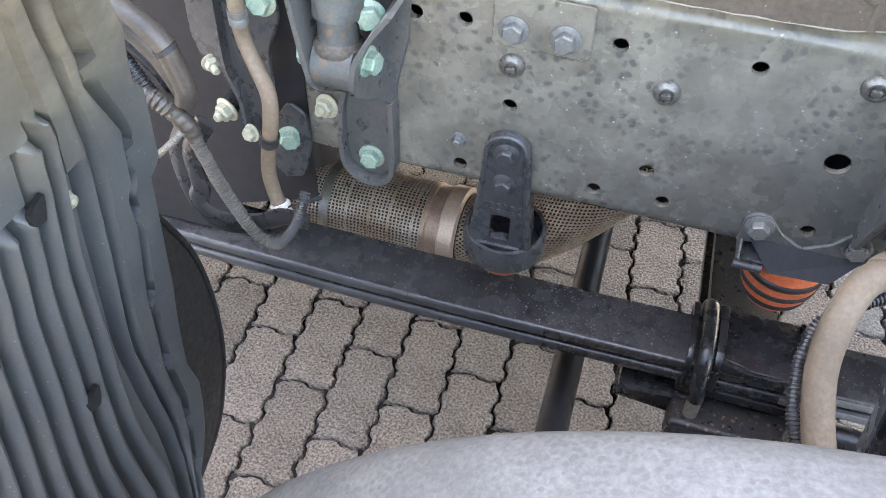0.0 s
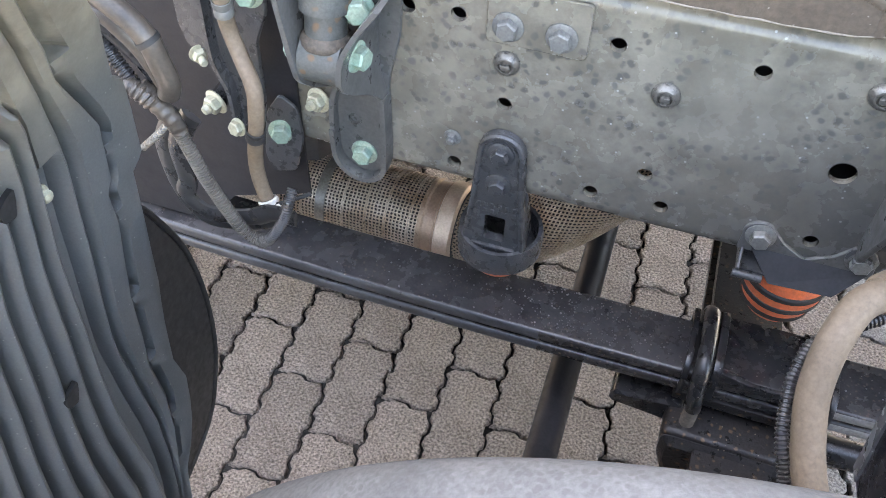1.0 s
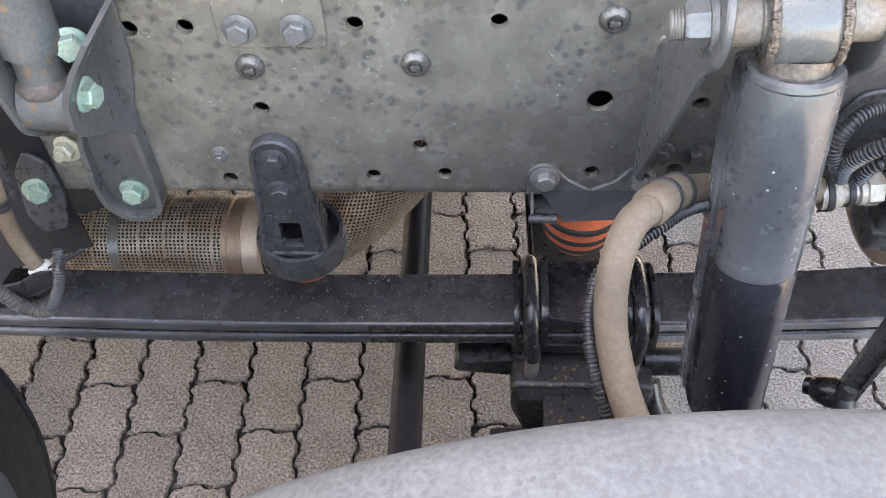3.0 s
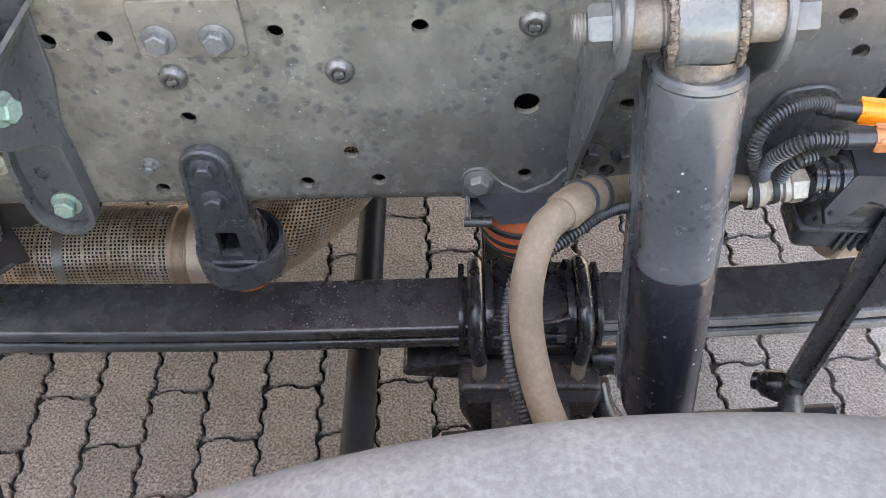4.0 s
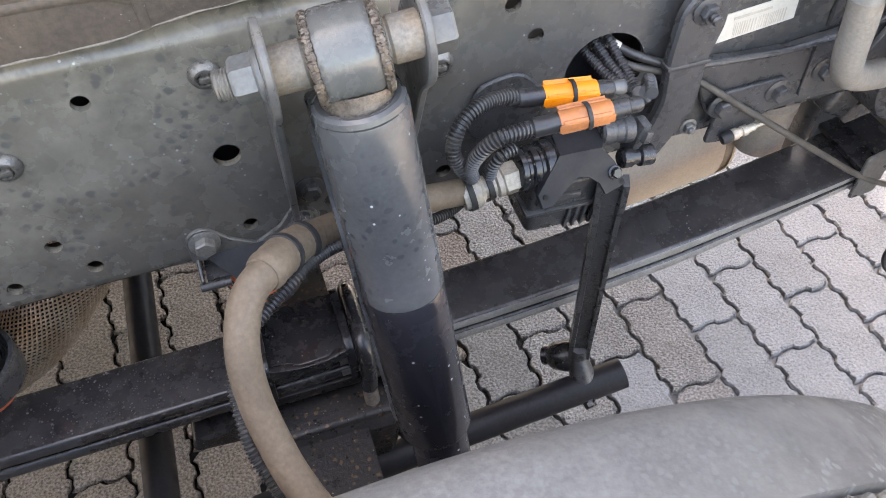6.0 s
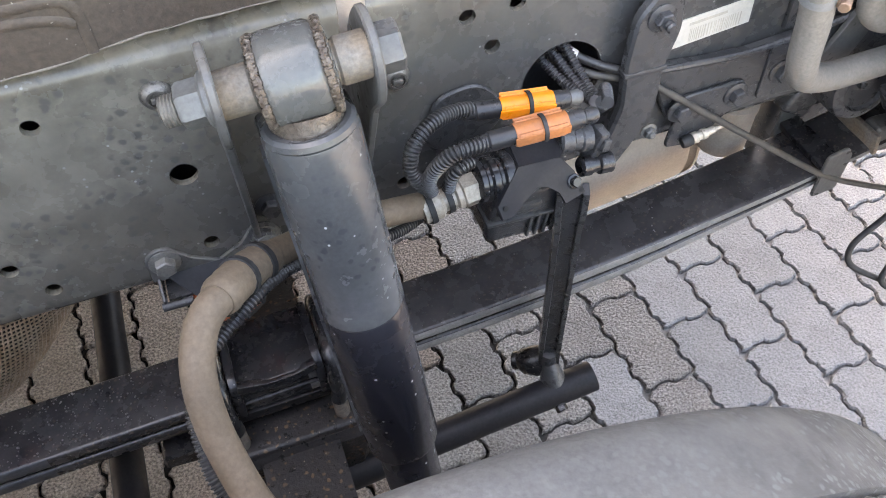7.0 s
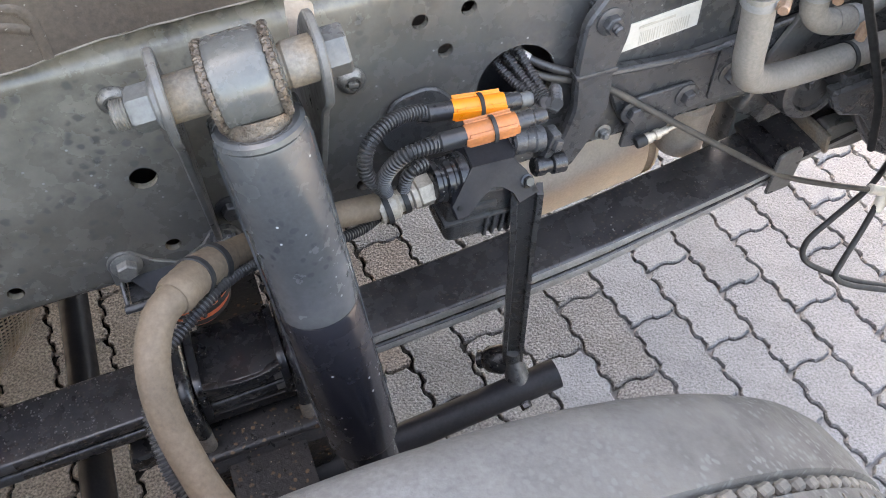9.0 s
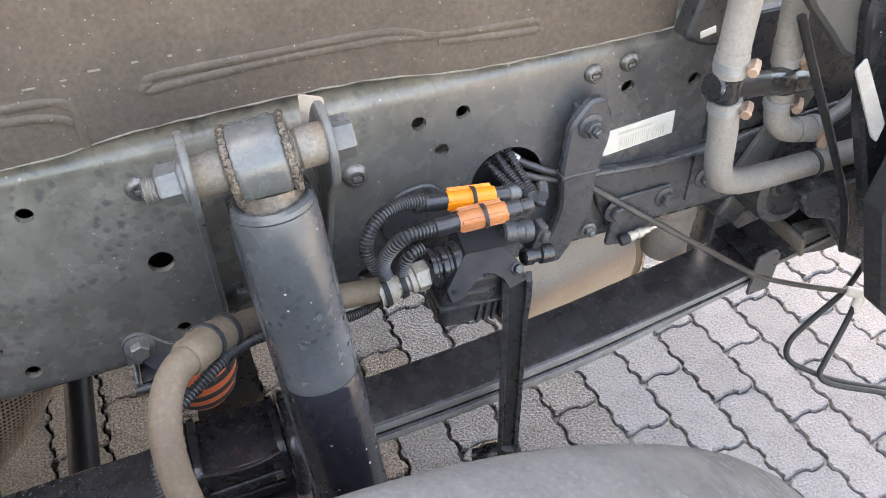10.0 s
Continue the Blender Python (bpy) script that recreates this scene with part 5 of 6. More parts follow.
# ---- level link and anti-roll bar ----
link = thing("stabiliser_link", "black forged stabiliser link with fluted shank", "link rod", (0.358, -0.075, 0.39))
A, B = Vector((0.362, -0.108, 0.832)), Vector((0.384, -0.052, 0.425))
w = 0.0145
shape = [(-w, -0.008), (-w, 0.008), (-w * 0.62, 0.008), (-w * 0.5, 0.003), (w * 0.5, 0.003), (w * 0.62, 0.008), (w, 0.008), (w, -0.008), (w * 0.62, -0.008), (w * 0.5, -0.003), (-w * 0.5, -0.003), (-w * 0.62, -0.008)]
bm = bmesh.new()
rings = []
m = Matrix.Translation(A) @ (B - A).to_track_quat("Z", "Y").to_matrix().to_4x4()
L = (B - A).length
for i in range(13):
    k = 1.0 if i > 1 else 1.15
    rings.append([m @ Vector((u * k, v, L * i / 12)) for u, v in shape])
ring_loft(bm, rings)
part("shank", bm, CAST, link)
bm = bmesh.new()
lathe(bm, [(0.014, -0.028), (0.02, -0.02), (0.023, 0.0), (0.02, 0.016), (0.012, 0.024)], facing(B + Vector((-0.01, 0.012, -0.014)), (0.75, -0.5, 0.3)), 22)
lathe(bm, [(0.01, -0.038), (0.014, -0.036), (0.014, -0.03), (0.012, -0.026)], facing(B + Vector((-0.01, 0.012, -0.014)), (0.75, -0.5, 0.3)), 14)
part("ball_joint", bm, BLACK, link)
bm = bmesh.new()
sweep(bm, [B + (A - B) * 0.07, B, B.lerp(Vector((0.386, -0.08, 0.382)), 0.6), Vector((0.386, -0.08, 0.382))], lambda i: (0.0125, 0.0145, 0.018, 0.019)[i], 18)
part("foot", bm, CAST, link)
bar = thing("anti_roll_bar", "black steel anti-roll bar tube end with a cross bolt", "anti-roll bar", (0.3, -0.08, 0.35))
bm = bmesh.new()
sweep(bm, smooth_path([(-0.1, -0.09, 0.335), (0.1, -0.082, 0.352), (0.24, -0.08, 0.366), (0.33, -0.08, 0.376), (0.41, -0.08, 0.384), (0.444, -0.08, 0.388)], 8), 0.0225, 28)
part("tube", bm, AXLE, bar)
spot("bolt", hexbolt(0.0085, 0.008, 0.0095, 0.002, mat=BLACK), facing((0.384, -0.1, 0.374), (0.1, -0.9, -0.3), 15), bar)
bm = bmesh.new()
rod(bm, (0.105, -0.02, 0.452), (0.2, -0.02, 0.455), 0.021, 22, edge=0.003)
sweep(bm, smooth_path([(0.115, -0.04, 0.43), (0.125, -0.065, 0.40), (0.15, -0.08, 0.366)], 5), 0.018, 16)
part("bush_clamp", bm, BLACK, bar)

# ---- cab damper bracket with green bolts ----
mount = thing("cab_mount_bracket", "grey pressed steel mount bracket with pale green bolts", "bracket", (-0.52, -0.01, 0.74))
out = [(-0.552, 1.03), (-0.548, 0.94), (-0.547, 0.88), (-0.549, 0.841), (-0.552, 0.79), (-0.55, 0.757), (-0.535, 0.737), (-0.515, 0.731), (-0.496, 0.739), (-0.485, 0.76), (-0.484, 0.83), (-0.482, 0.88), (-0.468, 0.94), (-0.462, 1.03)]
bm = bmesh.new()
slab(bm, rounded(out, 0.008), 0.006, pose(0, -0.0005, 0, 90), 0.001)
plate = part("base_plate", bm, BRACKET, mount)
tools = bmesh.new()
rod(tools, (-0.528, -0.05, 0.812), (-0.528, -0.0008, 0.812), 0.0085, 16)
rod(tools, (-0.572, -0.05, 0.79), (-0.572, -0.0008, 0.79), 0.0085, 16)
cut(plate, tools)
for name, pts in (("rim_flange", [(-0.552, -0.012, 0.80), (-0.549, -0.012, 0.757), (-0.534, -0.012, 0.737), (-0.515, -0.012, 0.731), (-0.496, -0.012, 0.739), (-0.486, -0.012, 0.76), (-0.485, -0.012, 0.83), (-0.486, -0.011, 0.862)]),):
    bm = bmesh.new()
    sweep(bm, smooth_path(pts, 5), 0, shape=[(-0.011, -0.003), (0.011, -0.003), (0.011, 0.003), (-0.011, 0.003)])
    part(name, bm, BRACKET, mount)
for side, ys in ((-1, [(-0.552, 0.79), (-0.549, 0.841), (-0.536, 0.886), (-0.541, 0.93), (-0.547, 0.965), (-0.556, 1.03)]), (1, [(-0.485, 0.82), (-0.487, 0.86), (-0.494, 0.90), (-0.494, 0.955), (-0.48, 0.99), (-0.452, 1.03)])):
    bm = bmesh.new()
    rings = []
    for i, p in enumerate(smooth_path([(x, 0, z) for x, z in ys], 6)):
        s = min(1.0, max(0.0, (p.z - 0.855) / 0.085))
        d = -0.02 - 0.085 * s * s * (3 - 2 * s)
        rings.append([(p.x - 0.003, 0.0, p.z), (p.x + 0.003, 0.0, p.z), (p.x + 0.003, d, p.z), (p.x - 0.003, d, p.z)])
    ring_loft(bm, rings)
    part("side_flange", bm, BRACKET, mount)
spot("bolt", BOLT_GREEN, facing((-0.517, -0.0065, 0.764), (0, -1, 0), 14), mount, "pale green coated bolt")
spot("bolt", BOLT_GREEN, facing((-0.4905, -0.07, 0.952), (1, -0.2, 0.0), 5), mount, "pale green coated bolt")
spot("bolt", BOLT_GREEN, facing((-0.5505, -0.075, 0.952), (-1, -0.2, 0.0), 5), mount, "pale green coated bolt")
spot("bolt", BOLT_GREEN, facing((-0.49, -0.06, 1.0), (0.4, -1, 0.1), 5), mount, "pale green coated bolt")
spot("bolt", BOLT_PALE, facing((-0.572, -0.0065, 0.828), (-0.2, -1, 0.1), 5), mount, "pale yellow-green coated bolt")
damper = thing("cab_damper", "rust-edged grey cab damper foot in the mount", "damper", (-0.532, -0.07, 0.9))
bm = bmesh.new()
m = facing((-0.5195, -0.075, 0.947), (1, 0, 0))
lathe(bm, [(0.024, -0.0235), (0.0275, -0.022), (0.0275, 0.022), (0.024, 0.0235)], m, 30)
part("foot_eye", bm, DAMPER, damper)
bm = bmesh.new()
lathe(bm, [(0.026, 0.0), (0.0275, 0.004), (0.0265, 0.009), (0.0225, 0.014)], facing((-0.5195, -0.073, 0.962), (0, 0.12, 1)), 30)
part("weld_ring", bm, RUST, damper, "rust-brown weld ring")
bm = bmesh.new()
lathe(bm, [(0.0215, 0.0), (0.0215, 0.03), (0.0265, 0.032), (0.0265, 0.2)], facing((-0.5195, -0.073, 0.97), (0, 0.12, 1)), 30)
part("tube", bm, DAMPER, damper)

# ---- hose bracket behind the liner ----
carrier = thing("hose_carrier", "dark steel hose carrier plates with coated bolts", "bracket", (-0.66, -0.02, 0.7))
bm = bmesh.new()
slab(bm, rounded([(-0.598, 0.815), (-0.594, 0.768), (-0.61, 0.711), (-0.645, 0.70), (-0.652, 0.73), (-0.64, 0.80), (-0.62, 0.83)], 0.008), 0.005, pose(0, -0.012, 0, 90), 0.001)
part("lower_tab", bm, CAST, carrier)
bm = bmesh.new()
slab(bm, rounded([(-0.705, 1.03), (-0.708, 0.93), (-0.70, 0.90), (-0.672, 0.905), (-0.664, 0.88), (-0.652, 0.855), (-0.652, 0.80), (-0.625, 0.795), (-0.614, 0.85), (-0.612, 0.93), (-0.595, 0.97), (-0.595, 1.03)], 0.008), 0.006, pose(0, -0.05, 0, 90), 0.0015)
part("main_plate", bm, CAST, carrier)
bm = bmesh.new()
sweep(bm, smooth_path([(-0.662, -0.06, 1.03), (-0.664, -0.06, 0.92), (-0.66, -0.06, 0.89), (-0.65, -0.06, 0.86), (-0.65, -0.06, 0.80)], 5), 0, shape=[(-0.012, -0.0025), (0.012, -0.0025), (0.012, 0.0025), (-0.012, 0.0025)])
part("fold", bm, CAST, carrier)
bm = bmesh.new()
slab(bm, [(-1.0, 0.55), (-0.78, 0.55), (-0.72, 0.62), (-0.6, 0.665), (-0.6, 1.03), (-1.0, 1.03)], 0.004, pose(0, -0.003, 0, 90))
part("back_plate", bm, AXLE, carrier)
spot("bolt", BOLT_GREEN, facing((-0.622, -0.0175, 0.775), (0.3, -1, 0), 5), carrier, "pale green coated bolt")
spot("bolt", BOLT_PALE, facing((-0.678, -0.0575, 0.834), (-0.3, -1, -0.1), 5), carrier, "pale coated bolt with nut")
spot("bolt", hexbolt(0.009, 0.008, 0.012, 0.002, 0.01, mat=PALE), facing((-0.688, -0.056, 0.897), (0.7, -0.7, -0.1), 5), carrier, "pale coated bolt")
spot("bolt", hexbolt(0.0085, 0.007, 0.0105, 0.002, 0.0, mat=PALE), facing((-0.612, -0.118, 0.862), (-0.3, -1, 0.2), 5), carrier, "pale coated bolt")
spot("bolt", BOLT_GREEN, facing((-0.612, -0.056, 0.99), (0.1, -1, 0.1), 5), carrier, "pale green coated bolt")
bm = bmesh.new()
rod(bm, (-0.678, -0.003, 0.834), (-0.678, -0.056, 0.834), 0.012)
part("stand_off", bm, BLACK, carrier)
GREY = [(-0.616, -0.098, 1.06), (-0.618, -0.096, 1.0), (-0.618, -0.092, 0.965), (-0.603, -0.102, 0.94), (-0.58, -0.125, 0.925), (-0.58, -0.13, 0.892), (-0.592, -0.122, 0.85), (-0.602, -0.114, 0.806), (-0.6, -0.114, 0.775), (-0.592, -0.118, 0.755)]
hose("air_hose", GREY, 0.0086, HOSE, "dusty beige air hose clipped down the bracket")
for i, mat, r in ((0.02, ZINC, 0.0102), (0.52, DARK, 0.0108)):
    p = smooth_path(GREY, 8)
    k = int(i * len(p)) + 8
    bm = bmesh.new()
    lathe(bm, [(r - 0.001, -0.009), (r, -0.0088), (r, -0.002), (r - 0.0012, 0.0), (r, 0.002), (r, 0.0088), (r - 0.001, 0.009)], facing(p[k], p[k + 1] - p[k]), 18, caps=False)
    solo("hose_clamp", bm, mat, "crimped metal sleeve on the air hose" if mat is ZINC else "black rubber-lined clamp on the air hose", "hose clamp")
end = thing("hose_end", "white ragged hose end with a wire clamp", "hose clamp", (-0.59, -0.118, 0.755))
bm = bmesh.new()
lathe(bm, [(0.0095, -0.004), (0.0118, -0.003), (0.0124, 0.002), (0.0105, 0.004)], facing((-0.592, -0.118, 0.756), (0.4, -0.2, -0.9)), 16, caps=False)
block(bm, (0.014, 0.004, 0.004), pose(-0.58, -0.125, 0.757, 10, -30, 20), 0.001)
part("wire_clamp", bm, LABEL, end)
bm = bmesh.new()
sweep(bm, smooth_path([(-0.585, -0.12, 0.755), (-0.57, -0.118, 0.762), (-0.56, -0.11, 0.764), (-0.545, -0.1, 0.768)], 5), 0.0025, 8)
part("lead", bm, DARK, end)
flex("dusty_conduit", [(-0.672, -0.15, 0.884), (-0.67, -0.15, 0.879), (-0.658, -0.15, 0.844), (-0.648, -0.15, 0.809), (-0.634, -0.15, 0.775), (-0.62, -0.15, 0.746), (-0.607, -0.15, 0.728), (-0.59, -0.15, 0.722), (-0.578, -0.15, 0.73)], 0.0082, DUSTYCONDUIT, "dust-coated corrugated conduit sagging in a loop", 0.0034, "conduits behind the liner")
flex("wire_conduit", [(-0.592, -0.15, 0.7225), (-0.576, -0.15, 0.733), (-0.566, -0.149, 0.748), (-0.556, -0.147, 0.768), (-0.55, -0.143, 0.79), (-0.549, -0.13, 0.803)], 0.0066, CONDUIT, "black corrugated conduit end below the hose end", 0.0036)
flex("bare_spiral", [(-0.672, -0.156, 0.878), (-0.691, -0.158, 0.857), (-0.712, -0.158, 0.835)], 0.0042, DUSTYSTEEL, "thin pale spiral guard on a wire", 0.0046)
for shift, wide in ((0.0, 0.011), (0.016, 0.0125)):
    LOOM = [(-0.68, 0.872), (-0.694, 0.85), (-0.709, 0.816), (-0.708, 0.769), (-0.697, 0.729), (-0.675, 0.709), (-0.644, 0.712), (-0.612, 0.722), (-0.585, 0.738), (-0.572, 0.752)]
    bm = bmesh.new()
    flat = [(0.0045 * math.cos(a * math.pi / 6), wide * math.sin(a * math.pi / 6) + 0.0012 * (a % 2)) for a in range(12)]
    sweep(bm, smooth_path([(x + shift * (1.4 if z > 0.74 else 0.3), -0.128 - 0.3 * shift, z + (0.2 if z > 0.74 else 1.1) * shift) for x, z in LOOM], 6), 0, shape=flat)
    solo("wiring_loom", bm, CONDUIT, "shiny black flattened wiring sleeve hanging in a loop", "wiring loom", sharp=60)
hose("duct_hose", [(-0.75, -0.15, 1.019), (-0.732, -0.15, 1.019), (-0.715, -0.15, 1.015), (-0.7, -0.15, 1.006), (-0.687, -0.15, 0.996), (-0.678, -0.15, 0.986), (-0.671, -0.15, 0.974), (-0.666, -0.15, 0.954), (-0.661, -0.15, 0.93), (-0.665, -0.15, 0.914)], 0.0115, LOOMSKIN, "dusty rubber hose from above in a bundle")
hose("duct_hose", [(-0.75, -0.15, 1.002), (-0.73, -0.15, 1.003), (-0.716, -0.15, 0.997), (-0.703, -0.148, 0.983), (-0.69, -0.146, 0.966), (-0.679, -0.145, 0.945), (-0.672, -0.142, 0.92)], 0.01, LOOMSKIN, "black rubber hose from above in a bundle")
hose("duct_hose", [(-0.755, -0.14, 0.985), (-0.735, -0.14, 0.978), (-0.718, -0.138, 0.962), (-0.7, -0.136, 0.94), (-0.686, -0.134, 0.915)], 0.009, CONDUIT, "black rubber hose from above in a bundle")
tie((-0.6725, -0.15, 0.977), (0.5, 0, -0.85), 0.0118)
flex("wire_conduit", [(-0.738, -0.145, 0.963), (-0.731, -0.146, 0.955), (-0.72, -0.148, 0.938), (-0.709, -0.15, 0.924), (-0.699, -0.152, 0.909)], 0.0085, CONDUIT, "black corrugated conduit end in the bundle", 0.0044)
flex("collar_conduit", [(-0.714, -0.157, 0.918), (-0.703, -0.157, 0.918), (-0.692, -0.157, 0.912), (-0.683, -0.156, 0.903)], 0.0105, LOOMSKIN, "worn grey corrugated collar on the cable joint", 0.006)
bm = bmesh.new()
sweep(bm, smooth_path([(-0.7, -0.152, 0.916), (-0.687, -0.152, 0.906), (-0.678, -0.152, 0.895), (-0.668, -0.151, 0.88), (-0.664, -0.15, 0.866)], 6), lambda i: (0.0095, 0.0115, 0.012)[min(i, 2)] + 0.0007 * math.sin(i * 1.9) - 0.00012 * i, 14)
solo("taped_joint", bm, LOOMSKIN, "dark grey taped joint in the cable bundle", "cable joint")

def coolant(points, r, label):
    """A rubber hose with thickened ends."""
    c = thing("coolant_hose", label, "hose", points[0])
    path = smooth_path(points, 8)
    bm = bmesh.new()
    sweep(bm, path, r, 20)
    part("tube", bm, GREYHOSE, c, sharp=60)
    for end in (path[:7], path[-7:]):
        bm = bmesh.new()
        sweep(bm, end, r + 0.0008, 20)
        part("cuff", bm, GREYHOSE, c)


# ---- front end: coolant hoses, steering parts, cables ----
coolant([(0.6, -0.11, 1.2), (0.6, -0.105, 1.12), (0.598, -0.105, 1.07), (0.599, -0.104, 1.03)], 0.0165, "dusty grey coolant hose into a manifold")
HOSEA = [(0.603, -0.102, 1.0), (0.606, -0.1, 0.985), (0.615, -0.095, 0.95), (0.625, -0.088, 0.90), (0.645, -0.078, 0.866), (0.69, -0.068, 0.845), (0.76, -0.062, 0.838), (0.86, -0.055, 0.832), (0.98, -0.05, 0.83)]
coolant(HOSEA, 0.0165, "dusty grey coolant hose with a tight elbow")
coolant([(0.712, -0.065, 0.965), (0.713, -0.065, 0.945), (0.72, -0.064, 0.92), (0.742, -0.063, 0.902), (0.785, -0.062, 0.893)], 0.015, "short dusty grey coolant hose elbow")
tie((0.80, -0.06, 0.835), (1, 0.05, -0.05), 0.017)
manifold = thing("coolant_manifold", "black plastic coolant manifold with brass hose clamps", "manifold", (0.65, -0.08, 0.99))
bm = bmesh.new()
rod(bm, (0.578, -0.106, 1.019), (0.748, -0.066, 0.972), 0.0155, 20, edge=0.003)
part("cross_tube", bm, BLACK, manifold)
for p, q in (((0.599, -0.104, 1.04), (0.604, -0.101, 0.99)), ((0.707, -0.065, 1.02), (0.713, -0.065, 0.95))):
    bm = bmesh.new()
    rod(bm, p, q, 0.0145, 20)
    part("stub", bm, BLACK, manifold)
for x, y, z, r in ((0.599, -0.104, 1.042, 0.0175), (0.6055, -0.1, 0.989, 0.0175), (0.709, -0.065, 1.006, 0.016), (0.7128, -0.065, 0.95, 0.016), (0.78, -0.062, 0.894, 0.016)):
    way = (0.05, 0.05, -1) if z > 0.93 else (1, 0.05, -0.2)
    clamp = thing("hose_clamp", "brassy worm-drive hose clamp", "hose clamp", (x, y, z), group="worm-drive hose clamps")
    bm = bmesh.new()
    m = facing((x, y, z), way)
    lathe(bm, [(r, -0.006), (r + 0.001, -0.0058), (r + 0.001, 0.0058), (r, 0.006)], m, 24, caps=False)
    part("band", bm, ALU, clamp)
    bm = bmesh.new()
    block(bm, (0.012, 0.014, 0.009), m @ pose(-r - 0.004, -0.002, 0), 0.0015)
    rod(bm, m @ Vector((-r - 0.006, -0.014, 0)), m @ Vector((-r - 0.006, 0.008, 0)), 0.006, 8, edge=0.001)
    part("screw", bm, COPPER, clamp, "brass-coloured screw housing")
bracket = thing("plastic_bracket", "black plastic bracket with a pale tag above the rail end", "bracket", (0.605, -0.03, 1.03))
bm = bmesh.new()
slab(bm, rounded([(0.58, 1.046), (0.6, 1.036), (0.64, 1.025), (0.66, 1.03), (0.66, 1.15), (0.605, 1.15), (0.592, 1.09)], 0.006), 0.03, pose(0, -0.02, 0, 90), 0.004)
part("body", bm, CONDUIT, bracket)
bm = bmesh.new()
block(bm, (0.019, 0.002, 0.008), pose(0.606, -0.0505, 1.051, 0, -12), 0.0006)
part("tag", bm, LABEL, bracket, "small pale tag")
coolant([(0.71, -0.07, 1.17), (0.7, -0.068, 1.1), (0.704, -0.066, 1.04), (0.708, -0.065, 1.0)], 0.015, "dusty grey coolant hose into a manifold")
hose("metal_pipe", [(0.775, -0.062, 0.896), (0.80, -0.06, 0.898), (0.825, -0.062, 0.915), (0.845, -0.066, 0.95)], 0.0085, ALU, "bright bent metal coolant pipe", "pipe")

bm = bmesh.new()
rod(bm, (0.47, 0.24, 0.54), (0.69, 0.249, 0.558), 0.12, 36, edge=0.004)
tank = thing("air_tank", "beige dust-coated round tank behind the spring", "tank", (0.58, 0.245, 0.43))
part("shell", bm, BEIGE, tank)
bm = bmesh.new()
rod(bm, (0.692, 0.249, 0.558), (0.717, 0.25, 0.56), 0.119, 36, edge=0.015)
part("end_cap", bm, BEIGE, tank)
bm = bmesh.new()
lathe(bm, [(0.024, -0.085), (0.036, -0.08), (0.0385, -0.012), (0.0405, -0.008), (0.0405, 0.004), (0.036, 0.008), (0.036, 0.06)], pose(0.735, 0.12, 0.655), 32)
solo("filter_cup", bm, FILTER, "dusty beige filter cup under the rail", "filter")
bm = bmesh.new()
rod(bm, (0.775, 0.125, 0.652), (0.88, 0.125, 0.648), 0.012, 18, edge=0.002)
solo("cross_pipe", bm, BEIGE, "dusty beige pipe behind the spring", "pipe")
hanger = thing("spring_hanger", "black cast front spring hanger with bolts", "spring hanger", (0.95, 0, 0.62))
for y in (-0.05, 0.08):
    bm = bmesh.new()
    slab(bm, rounded([(0.84, 0.80), (0.86, 0.72), (0.92, 0.64), (0.98, 0.60), (1.03, 0.62), (1.08, 0.72), (1.1, 0.80)], 0.02), 0.016, pose(0, y + 0.008, 0, 90), 0.003)
    part("cheek", bm, CAST, hanger)
bm = bmesh.new()
block(bm, (0.3, 0.16, 0.03), pose(0.96, 0.015, 0.79), 0.006)
part("top_block", bm, CAST, hanger)
bm = bmesh.new()
lathe(bm, [(0.04, -0.06), (0.045, -0.05), (0.046, 0.0), (0.043, 0.008), (0.034, 0.012), (0.03, 0.012), (0.028, 0.006), (0.01, 0.005)], facing((0.812, -0.012, 0.752), (-0.05, -1, 0.1)), 36)
part("boss", bm, CAST, hanger)
bm = bmesh.new()
block(bm, (0.13, 0.06, 0.09), pose(0.845, 0.07, 0.715, 0, 12), 0.012, 3)
block(bm, (0.05, 0.05, 0.05), pose(0.783, 0.06, 0.70, 0, 30), 0.008, 3)
part("arm", bm, CAST, hanger)
# block added only to fill the bright gap behind the hanger with dark
bm = bmesh.new()
block(bm, (0.21, 0.05, 0.28), pose(0.902, 0.125, 0.66), 0.015, 3)
part("rear_wall", bm, CAST, hanger)
bm = bmesh.new()
block(bm, (0.007, 0.094, 0.034), pose(0.867, 0.016, 0.646, 0, -8), 0.002)
part("end_wall", bm, DUSTYSTEEL, hanger, "dusty worn edge of the hanger")
bm = bmesh.new()
slab(bm, rounded([(0.872, 0.62), (0.92, 0.612), (0.965, 0.616), (0.95, 0.652), (0.9, 0.664), (0.872, 0.664)], 0.008), 0.03, pose(0, 0.01, 0, 90), 0.004)
part("foot", bm, BRACKET, hanger)
for x, z in ((0.798, 0.775), (0.85, 0.777), (0.9, 0.80), (0.985, 0.655)):
    spot("bolt", BOLT_BLACK, facing((x, -0.06 if x > 0.95 else -0.022 if x < 0.86 else -0.025, z), (0, -1, 0), 800 * x), hanger)
bm = bmesh.new()
block(bm, (0.04, 0.008, 0.14), pose(0.76, -0.022, 0.87, 0, 30), 0.002)
part("stay", bm, BRACKET, hanger)
bm = bmesh.new()
slab(bm, rounded([(0.79, 0.79), (0.815, 0.745), (0.86, 0.73), (0.9, 0.68), (0.98, 0.6), (1.05, 0.6), (1.05, 0.8)], 0.012), 0.02, pose(0, -0.05, 0, 90), 0.004)
part("side_cheek", bm, CAST, hanger)
